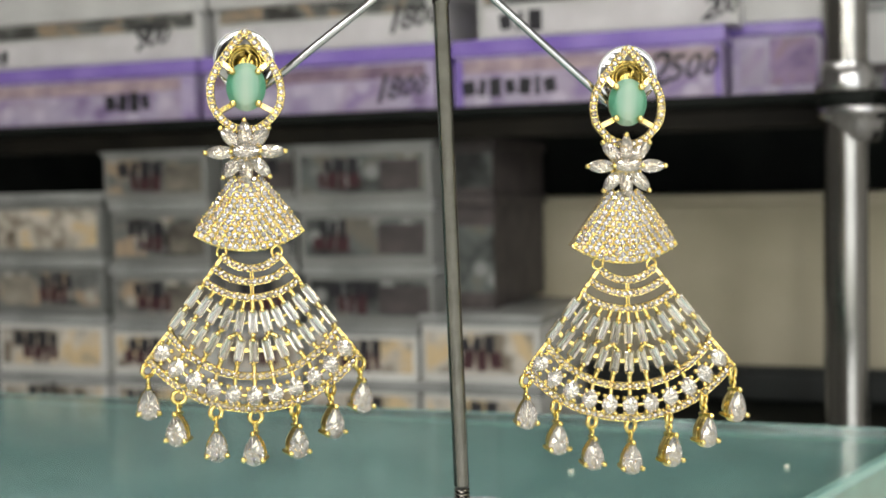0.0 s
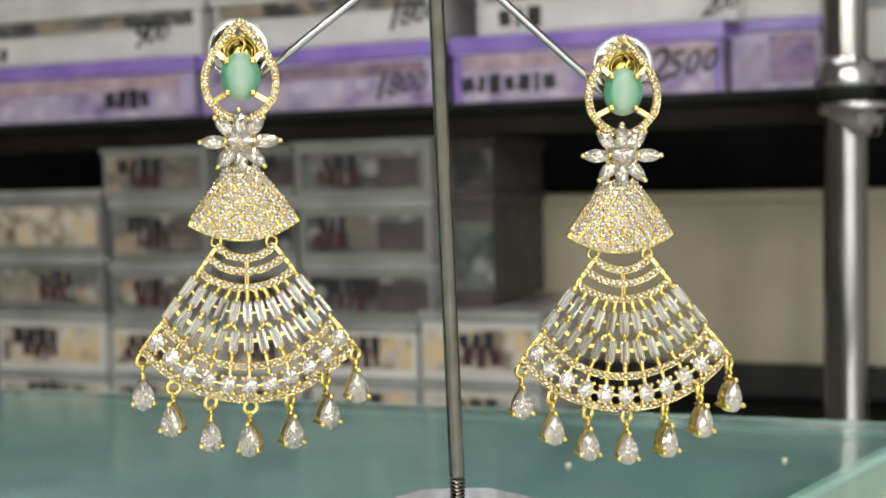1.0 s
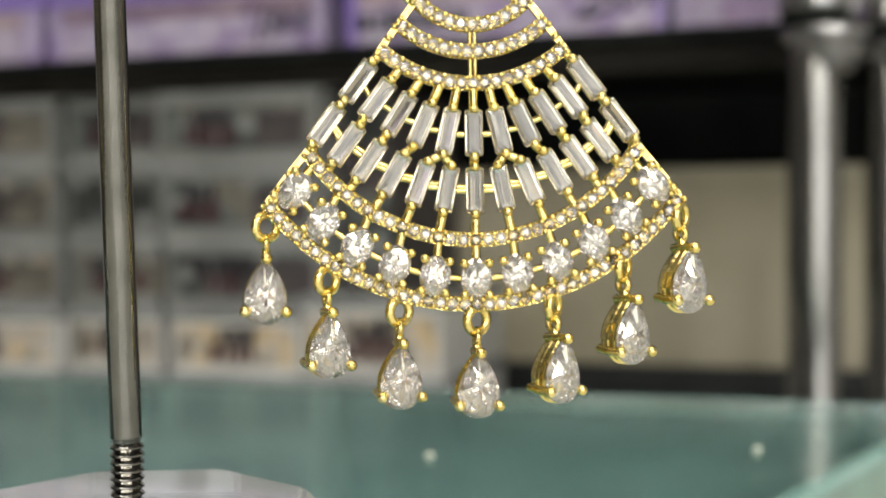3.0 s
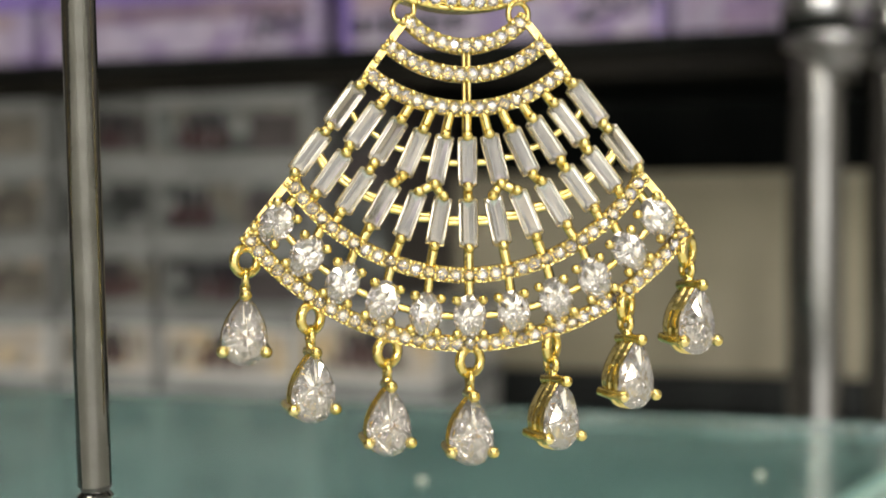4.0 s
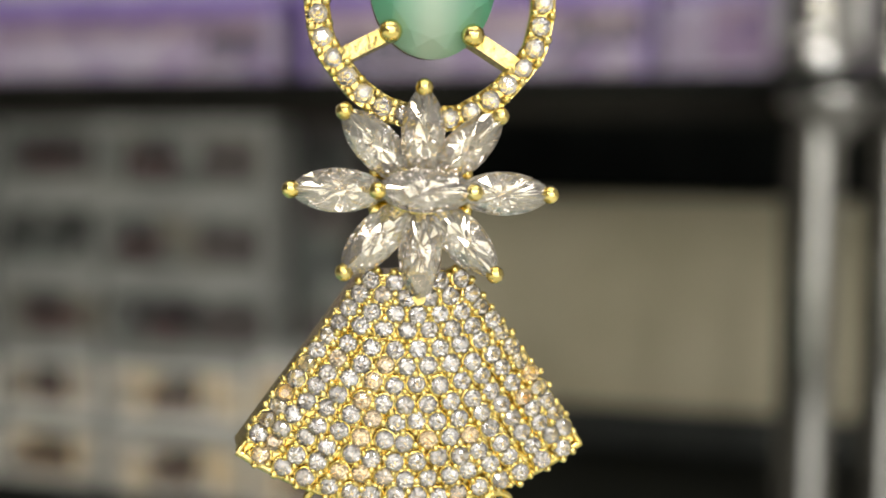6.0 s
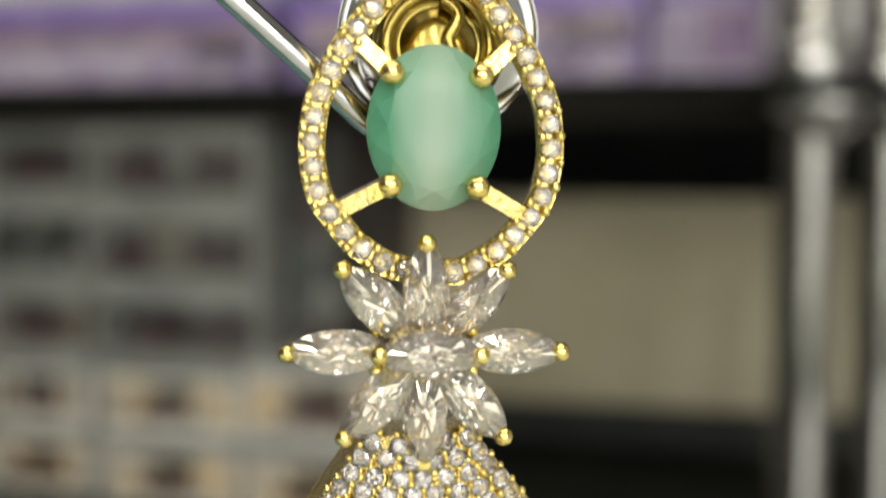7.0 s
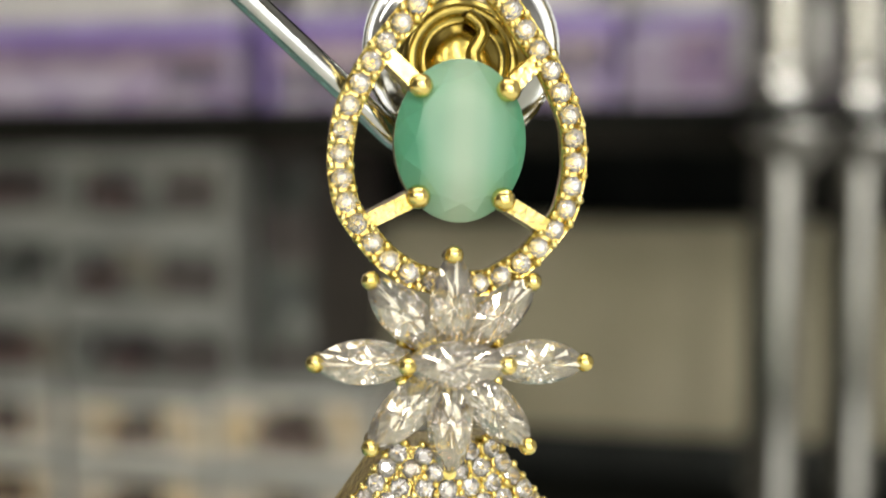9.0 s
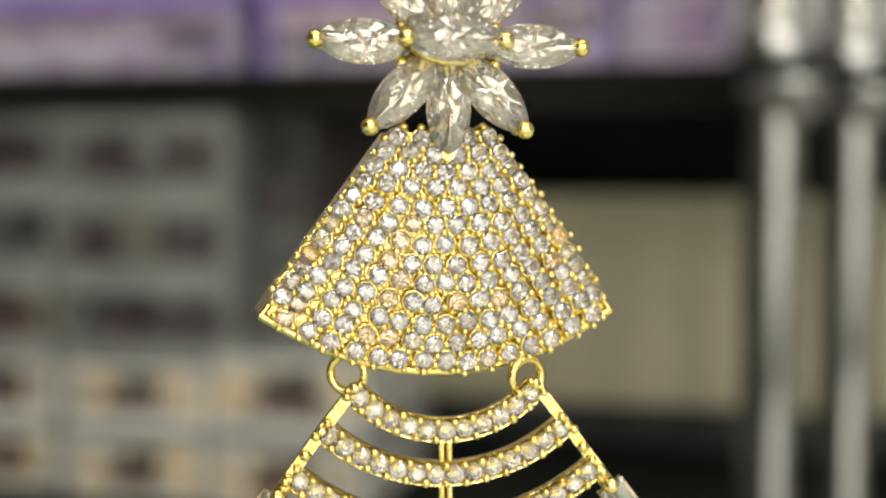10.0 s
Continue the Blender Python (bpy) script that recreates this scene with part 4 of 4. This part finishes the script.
    # big stones between the two lower arcs
    for k in range(-5, 6):
        a = radians(10.75 * k)
        x, z = fan_point(421, 137, a)
        spots.append(("round_stone", LARGE, facing(x, -0.42 * MM, z, -math.degrees(a) * 0.8, random.uniform(-5, 5), random.uniform(-5, 5))))
        for g in (45, 135, 225, 315):
            lx, lz = 1.14 * MM * math.copysign(1, math.sin(radians(g))), 1.46 * MM * math.copysign(1, math.cos(radians(g)))
            c8, s8 = math.cos(a * 0.8), math.sin(a * 0.8)
            q = (x + lx * c8 - lz * s8, z + lx * s8 + lz * c8)
            b.add(*ball_shell(0.46 * MM, (q[0], -0.68 * MM, q[1]), 8, 5))
            b.add(*tube_shell([(q[0], -0.6 * MM, q[1]), (q[0] * 0.98 + x * 0.02, 0.5 * MM, q[1])], 0.25 * MM, 6))
        b.add(*torus_shell(1.25 * MM, 0.2 * MM, 16, 6), Matrix.Translation((x, 0.35 * MM, z)))
        for rr, cc in ((372.5, 111.5), (485.6, 121)):
            o = Vector(fan_point(rr, cc, a)) - Vector((x, z))
            o.normalize()
            link((x + o.x * 1.5 * MM, z + o.y * 1.5 * MM), fan_point(rr, cc, a), 0.44)
    for k in range(-5, 5):
        ends = [fan_point(421, 137, radians(10.75 * (k + u))) for u in (0.36, 0.64)]
        link(ends[0], ends[1], 0.34)
    hinge = Matrix.Translation((0, 0, -18 * MM))
    m = Matrix.Translation((0.38 * MM, 0, 0)) @ hinge @ Matrix.Rotation(radians(tilt), 4, "Y") @ hinge.inverted()
    fan = part("fan_frame", b.mesh("fan_frame", GOLD), top, m, "openwork gold fan frame")
    for name, me, mm in spots:
        part(name, me, fan, mm)
    return m


DROP_FRONT = -1.5  # the stone stands this far in front of its ring


def build_drop():
    """A deep pear setting below its ring, open in front; the ring centre is the origin."""
    b = Build()
    b.add(*torus_shell(1.08 * MM, 0.42 * MM, 22, 8), pose(0, 0, 0, 0, 0, 28))
    b.add(*torus_shell(0.66 * MM, 0.3 * MM, 16, 8), pose(0, 0, -1.45 * MM, 0, 0, 90))
    b.add(*tube_shell([(0, -0.2 * MM, -1.95 * MM), (0, -0.5 * MM, -3.0 * MM)], 0.42 * MM, 8))
    cz, f0 = -5.5 * MM, DROP_FRONT * MM
    outline = pear_outline(1.80 * MM, 2.90 * MM, 24)
    rings = [(0.88, 0.24), (0.95, 0.22), (0.99, 0.36), (0.96, 0.52), (0.95, 1.05), (1.0, 1.2), (1.0, 1.45), (0.94, 1.6), (0.86, 2.3), (0.78, 2.6), (0.5, 2.7), (0.5, 2.4), (0.86, 0.5)]
    n = len(outline)
    v = [(x * k, f0 + y * MM, z * k + cz) for k, y in rings for x, z in outline]
    f = [(r * n + i, r * n + (i + 1) % n, ((r + 1) % len(rings)) * n + (i + 1) % n, ((r + 1) % len(rings)) * n + i) for r in range(len(rings)) for i in range(n)]
    b.add(v, f, smooth=False)
    for x, z in ((0, 2.86), (-1.72, -1.65), (1.72, -1.65)):
        b.add(*ball_shell(0.52 * MM, (x * MM, f0 - 0.5 * MM, z * MM + cz), 10, 6))
        b.add(*tube_shell([(x * MM, f0 - 0.4 * MM, z * MM + cz), (x * 1.02 * MM, f0 + 1.2 * MM, z * MM + cz), (x * 0.98 * MM, f0 + 2.4 * MM, z * MM * 0.95 + cz)], 0.42 * MM, 8))
    return b.mesh("drop_pendant", GOLD)


DROP = build_drop()


def cap_surface(u, v):
    """The domed trapezoid: u across, v down."""
    x = u * (2.8 + 7.05 * v)
    z = -4.6 - 9.8 * v - 3.2 * v ** 1.4 * (1 - u * u)
    y = -0.35 - 1.1 * (1 - u * u) * (0.35 + 0.65 * math.sin(math.pi * min(1, 0.15 + v * 0.72)))
    return Vector((x * MM, y * MM, z * MM))


def build_cap(top):
    random.seed(33)
    b = Build()
    nu, nv = 20, 14
    vv = [cap_surface(-1 + 2 * i / nu, j / nv) for j in range(nv + 1) for i in range(nu + 1)]
    ff = [(j * (nu + 1) + i, j * (nu + 1) + i + 1, (j + 1) * (nu + 1) + i + 1, (j + 1) * (nu + 1) + i) for j in range(nv) for i in range(nu)]
    k = len(vv)
    edge = [i for i in range(nu + 1)] + [j * (nu + 1) + nu for j in range(1, nv + 1)] + [nv * (nu + 1) + i for i in range(nu - 1, -1, -1)] + [j * (nu + 1) for j in range(nv - 1, 0, -1)]
    vv += [Vector((vv[e].x * 1.012, 2.7 * MM, vv[e].z + 0.1 * MM)) for e in edge]
    ff += [(edge[i], edge[(i + 1) % len(edge)], k + (i + 1) % len(edge), k + i) for i in range(len(edge))]
    ff.append([k + i for i in range(len(edge))])
    b.add(vv, ff, smooth=False)
    stones, centres, beads = [], [], []
    rows = 13
    seats = []
    pitch = 1.21
    for j in range(rows):
        v = 0.035 + 0.925 * j / (rows - 1)
        half = 2.8 + 7.05 * v
        off = 0.5 if j % 2 else 0.0
        reach = int(half / pitch + 1)
        across = [(k + off) * pitch / half for k in range(-reach, reach + 1)]
        across = [u for u in across if abs(u) < 0.96]
        if (0.962 - across[-1]) * half > 0.80:
            across += [-0.962, 0.962]
        for u in across:
            u = max(-0.962, min(0.962, u + random.uniform(-0.012, 0.012)))
            vj = min(0.975, max(0.02, v + random.uniform(-0.008, 0.008)))
            p = cap_surface(u, vj)
            du = cap_surface(u + 0.01, vj) - cap_surface(u - 0.01, vj)
            dv = cap_surface(u, vj + 0.01) - cap_surface(u, vj - 0.01)
            nrm = du.cross(dv).normalized()
            if nrm.y > 0:
                nrm = -nrm
            q = Vector((0, -1, 0)).rotation_difference((nrm + Vector([random.uniform(-0.07, 0.07) for _ in range(3)])).normalized()).to_matrix().to_4x4()
            sink = random.choice((0.42, 0.50, 0.50, 0.54)) * MM
            stones.append(Matrix.Translation(p + nrm * sink) @ q @ Matrix.Rotation(random.uniform(0, 0.8), 4, "Y"))
            centres.append(p)
            seats.append((p, du.normalized(), dv.normalized(), nrm))
            b.add(*torus_shell(0.56 * MM, 0.11 * MM, 14, 6), Matrix.Translation(p + nrm * 0.30 * MM) @ q)
    # bright-cut beads sit in the gaps and are shared by the stones round them
    for p, du, dv, nrm in seats:
        turn = random.uniform(0, 1.0)
        for g in range(10):
            t = turn + g * math.pi / 5
            e = p + (du * math.cos(t) + dv * math.sin(t)) * 0.63 * MM
            if min((e - c).length for c in centres) > 0.53 * MM and all((e - c).length > 0.44 * MM for c in beads):
                beads.append(e)
                b.add(*ball_shell(random.uniform(0.19, 0.26) * MM, e + nrm * 0.50 * MM, 8, 5))
                b.add(*tube_shell([e + nrm * 0.52 * MM, e - nrm * 0.2 * MM], 0.21 * MM, 6))
    for sgn in (-1, 1):
        b.add(*tube_shell([cap_surface(sgn * 0.995, k / 10) + Vector((0, -0.1 * MM, 0)) for k in range(11)], 0.2 * MM, 8))
    b.add(*tube_shell([cap_surface(-1 + k / 8, 1.0) for k in range(17)], 0.28 * MM, 8))
    cap = part("pave_plate", b.mesh("pave_plate", GOLD), top, pose(-0.40 * MM, 1.1 * MM, 0.1 * MM, 0, -1.7, 6), "flared gold plate set with small stones")
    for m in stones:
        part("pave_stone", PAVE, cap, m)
    for sgn in (-1, 1):
        r = Build()
        r.add(*torus_shell(1.0 * MM, 0.26 * MM, 20, 8))
        part("link_ring", r.mesh("link_ring", GOLD), top, pose(sgn * 4.95 * MM, 0.4 * MM, -17.75 * MM, 0, sgn * 20, sgn * 25))


def build_flower(top):
    b = Build()
    petals = ((0, 4.5, 0.0), (180, 4.5, 0.0), (90, 3.05, -0.2), (270, 3.25, 0.0), (45, 3.4, 0.15), (135, 3.45, 0.15), (227, 3.5, 0.15), (313, 3.5, 0.15))
    spots = []
    for (ang, dist, y), lean in zip(petals, (5, -4, 6, 3, 7, 2, -3, 6)):
        a = radians(ang)
        x, z = dist * math.cos(a), dist * math.sin(a)
        spots.append(("petal_stone", pose(x * MM, (y - 0.7) * MM, z * MM, 0, -ang, 0) @ pose(0, 0, 0, lean, 0, -4)))
        tip = dist + 2.6
        e = (tip * math.cos(a), tip * math.sin(a))
        if ang != 270:
            b.add(*ball_shell(0.52 * MM, (e[0] * MM, (y - 0.95) * MM, e[1] * MM), 10, 6))
        b.add(*tube_shell([(e[0] * MM, (y - 0.9) * MM, e[1] * MM), (e[0] * 0.97 * MM, 1.1 * MM, e[1] * 0.97 * MM)], 0.36 * MM, 8))
        bed = [(px * 0.72, pz * 0.66) for px, pz in marquise_outline(2.55 * MM, 1.25 * MM, 14)]
        m = pose(x * MM, (y - 0.1) * MM, z * MM, 0, -ang, 0)
        b.add(*slab_shell(bed, 0.75 * MM, 1.0 * MM), m, smooth=False)
        b.add(*tube_shell([(0, 1.0 * MM, 0), (e[0] * 0.97 * MM, 1.0 * MM, e[1] * 0.97 * MM)], 0.16 * MM, 6))
    for g in range(8):
        a = radians(22.5 + 45 * g)
        c, e = math.cos(a), math.sin(a)
        b.add(*tube_shell([(0.5 * c * MM, 0.3 * MM, 0.5 * e * MM), (2.7 * c * MM, 0.0, 2.7 * e * MM)], 0.3 * MM, 8))
        b.add(*ball_shell(0.40 * MM, (2.7 * c * MM, -0.25 * MM, 2.7 * e * MM), 10, 6))
    spots.append(("petal_stone", pose(0.12 * MM, -2.2 * MM, 0.1 * MM, 0, 0, 0)))
    for sgn in (-1, 1):
        b.add(*ball_shell(0.5 * MM, (sgn * 2.6 * MM + 0.12 * MM, -2.35 * MM, 0.05 * MM), 10, 6))
        b.add(*tube_shell([(sgn * 2.6 * MM + 0.12 * MM, -2.3 * MM, 0), (sgn * 2.3 * MM, 0.5 * MM, 0)], 0.38 * MM, 8))
    bed = [(px * 0.85, pz * 0.85) for px, pz in marquise_outline(2.55 * MM, 1.25 * MM, 14)]
    b.add(*ribbon_shell(bed, [(-0.15 * MM, -1.7 * MM), (0.15 * MM, -1.7 * MM), (0.15 * MM, 0.2 * MM), (-0.15 * MM, 0.2 * MM)], True))
    flower = part("flower_setting", b.mesh("flower_setting", GOLD), top, pose(-0.16 * MM, -0.2 * MM, 0.16 * MM, 0, -1.1, 1.5))
    for name, m in spots:
        part(name, PETAL, flower, m)


def lemon(t):
    """The outline of the top frame: pointed above, tapering below; t runs once round from the tip, clockwise."""
    u = t if t <= 0.5 else 1 - t
    s = u * 2
    keys = ((0.0, 0.0, 21.6), (0.16, 2.1, 19.2), (0.34, 4.6, 15.8), (0.48, 5.9, 13.0), (0.60, 6.15, 10.4), (0.72, 5.7, 8.0), (0.86, 3.8, 5.6), (1.0, 1.3, 4.0))
    for (a, x0, z0), (b_, x1, z1) in zip(keys, keys[1:]):
        if s <= b_:
            k = (s - a) / (b_ - a)
            break
    x, z = x0 + (x1 - x0) * k, z0 + (z1 - z0) * k
    return (x if t <= 0.5 else -x) * 1.028 * MM, z * MM


def smooth_line(points, steps):
    """A curve through (x, z) points, rounded at each of them."""
    ends = [points[0]] + list(points) + [points[-1]]
    out = []
    for p0, p1, p2, p3 in zip(ends, ends[1:], ends[2:], ends[3:]):
        for k in range(steps):
            t = k / steps
            out.append(tuple(0.5 * (2 * b + (c - a) * t + (2 * a - 5 * b + 4 * c - d) * t * t + (3 * b - a - 3 * c + d) * t ** 3) for a, b, c, d in zip(p0, p1, p2, p3)))
    return out + [points[-1]]


def build_top(top, nut_shift):
    random.seed(44)
    n = 84
    raw = [lemon(i / n) for i in range(n)]
    for _ in range(2):
        raw = [raw[i] if i == 0 else ((raw[i - 1][0] + 2 * raw[i][0] + raw[(i + 1) % n][0]) / 4, (raw[i - 1][1] + 2 * raw[i][1] + raw[(i + 1) % n][1]) / 4) for i in range(n)]
    b = Build()
    half = [raw[i % n] for i in range(n)]
    b.add(*ribbon_shell(half, BAND, True), smooth=False)
    length = [0.0]
    for i in range(n):
        p, q = raw[i], raw[(i + 1) % n]
        length.append(length[-1] + math.hypot(q[0] - p[0], q[1] - p[1]))

    def at(u):
        d = (u % 1.0) * length[-1]
        i = max(k for k in range(n) if length[k] <= d)
        p, q = raw[i], raw[(i + 1) % n]
        k = (d - length[i]) / (length[i + 1] - length[i])
        t = Vector((q[0] - p[0], q[1] - p[1])).normalized()
        return (p[0] + (q[0] - p[0]) * k, p[1] + (q[1] - p[1]) * k), (t.y, -t.x)
    count = 36

    def shifted(u):
        return at(u + 0.5 / count)
    beaded_path(b, shifted, count, 0.48 * MM, -0.38 * MM, 0.27)
    # struts and claws of the oval stone
    gz = 11.75
    for sx, z0, z1, x0, x1 in ((-1, 16.1, 14.45, 4.0, 2.3), (1, 16.1, 14.45, 4.0, 2.3), (-1, 7.3, 8.75, 4.9, 2.25), (1, 7.3, 8.75, 4.9, 2.25)):
        p, q = Vector((sx * x0 * MM, 0, z0 * MM)), Vector((sx * x1 * MM, -0.3 * MM, z1 * MM))
        d = (q - p).normalized()
        side = d.cross(Vector((0, 1, 0))) * 0.42 * MM
        vv = []
        for c, lift in ((p, -0.38), (q, -0.62)):
            vv += [c + side + Vector((0, lift * MM, 0)), c - side + Vector((0, lift * MM, 0)), c - side * 1.2 + Vector((0, 0.9 * MM, 0)), c + side * 1.2 + Vector((0, 0.9 * MM, 0))]
        b.add(vv, [(0, 1, 2, 3), (4, 5, 6, 7), (0, 1, 5, 4), (1, 2, 6, 5), (2, 3, 7, 6), (3, 0, 4, 7)], smooth=False)
        b.add(*ball_shell(0.66 * MM, (q.x, -1.05 * MM, q.z), 12, 7))
        b.add(*tube_shell([(q.x, -0.9 * MM, q.z), (q.x, 1.2 * MM, q.z)], 0.48 * MM, 10))
    bed = [(x * 0.93, z * 0.93 + gz * MM) for x, z in ellipse(3.42 * MM, 4.3 * MM, 28)]
    b.add(*ribbon_shell(bed, [(-0.22 * MM, 0.1 * MM), (0.22 * MM, 0.1 * MM), (0.22 * MM, 1.4 * MM), (-0.22 * MM, 1.4 * MM)], True))
    # post to the ear nut
    b.add(*tube_shell([(0.3 * MM, 0.8 * MM, 15.6 * MM), (0.3 * MM, 9 * MM, 15.6 * MM)], 0.45 * MM, 8))
    b.add(*tube_shell([(0.3 * MM, 0.9 * MM, 15.6 * MM), (0, 0.9 * MM, 12 * MM)], 0.5 * MM, 8))
    frame_ob = part("top_frame", b.mesh("top_frame", GOLD), top, pose(0, 0, 0, 0, 0, 3), "pointed oval gold frame with small stones")
    for k in range(count):
        (x, z), _ = at(k / count)
        part("small_stone", SMALL, frame_ob, facing(x, -0.32 * MM, z, random.uniform(0, 45), random.uniform(-6, 6), random.uniform(-6, 6)))
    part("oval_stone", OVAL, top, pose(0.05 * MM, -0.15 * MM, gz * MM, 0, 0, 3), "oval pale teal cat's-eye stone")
    # dished ear nut behind
    nut = Build()
    prof = [(0.0004, 3.2), (1.6, 3.2), (2.2, 2.6), (2.6, 1.0), (3.4, 0.5), (4.6, 0.1), (5.25, -0.25), (5.5, -0.15), (5.55, 0.1), (5.3, 0.5), (4.4, 1.1), (3.0, 1.6)]
    nut.add(*lathe_shell([(r * MM, -h * MM) for r, h in prof[3:9]] + [(5.3 * MM, 0.9 * MM), (3.2 * MM, 1.6 * MM), (2.0 * MM, 2.0 * MM)], 40), pose(0, 0, 0, -90, 0, 0))
    part("ear_nut", nut.mesh("ear_nut", NUT), top, pose((0.45 + nut_shift) * MM, 4.2 * MM, 17.0 * MM, 4, 0, 0), "polished silver ear nut disc")
    # the gold core partly stands for the frame reflected in the nut
    core = Build()
    core.add(*lathe_shell([(r * MM, h * MM) for r, h in ((0.05, 0.95), (0.9, 0.9), (1.6, 0.72), (2.05, 0.4), (2.25, 0.35), (2.5, 0.75), (2.9, 0.95), (3.3, 0.7), (3.7, 0.2), (3.6, -0.3), (0.4, -0.3))], 36), pose(0, 0, 0, 90, 0, 0))
    ridge = [(0.15, 2.45), (0.75, 2.0), (1.0, 1.45), (0.75, 0.85), (0.5, 0.3), (0.65, -0.3), (1.0, -0.9), (1.05, -1.6)]
    core.add(*tube_shell([(x * MM, -0.95 * MM, z * MM) for x, z in smooth_line(ridge, 6)], 0.42 * MM, 10))
    part("ear_nut_core", core.mesh("ear_nut_core", GOLD_DARK), top, pose((0.35 + 0.6 * nut_shift) * MM, 3.2 * MM, 16.2 * MM, -5, 0, 0), "dark gold core inside the nut, partly the reflected frame")


def earring(m, fan_tilt, turns, nut_shift, label):
    top = thing("earring", m, label, "earring", "pair of earrings")
    build_top(top, nut_shift)
    build_flower(top)
    build_cap(top)
    fm = build_fan(top, fan_tilt)
    for k, (turn, lift) in enumerate(zip(turns, (0.6, 0.3, 0.3, 0.35, 0.45, 0.9, 0.8))):
        x, z = fan_point(524, 121, radians(-49 + 98 * k / 6))
        p = fm @ Vector((x, 0.25 * MM, z + lift * MM))
        drop = part("drop_pendant", DROP, top, Matrix.Translation(p) @ Matrix.Rotation(radians(turn), 4, "Z") @ Matrix.Scale(1.06, 4))
        part("pear_stone", PEAR, drop, pose(0, (DROP_FRONT - 0.05) * MM, -5.5 * MM))
    return top


earring(pose(0.0333, 0.2185, 0.0800, 0, 1.7, 0), -2.3, (8, 18, 11, 7, 31, 29, 25), 0.0, "gold earring with a teal oval stone, flower and clear-stone fan")
earring(pose(-0.0353, 0.2145, 0.0839, 0, 0.6, 3), -0.5, (12, -14, 8, -10, 28, 30, 20), -1.1, "gold earring with a teal oval stone, hanging slightly turned")
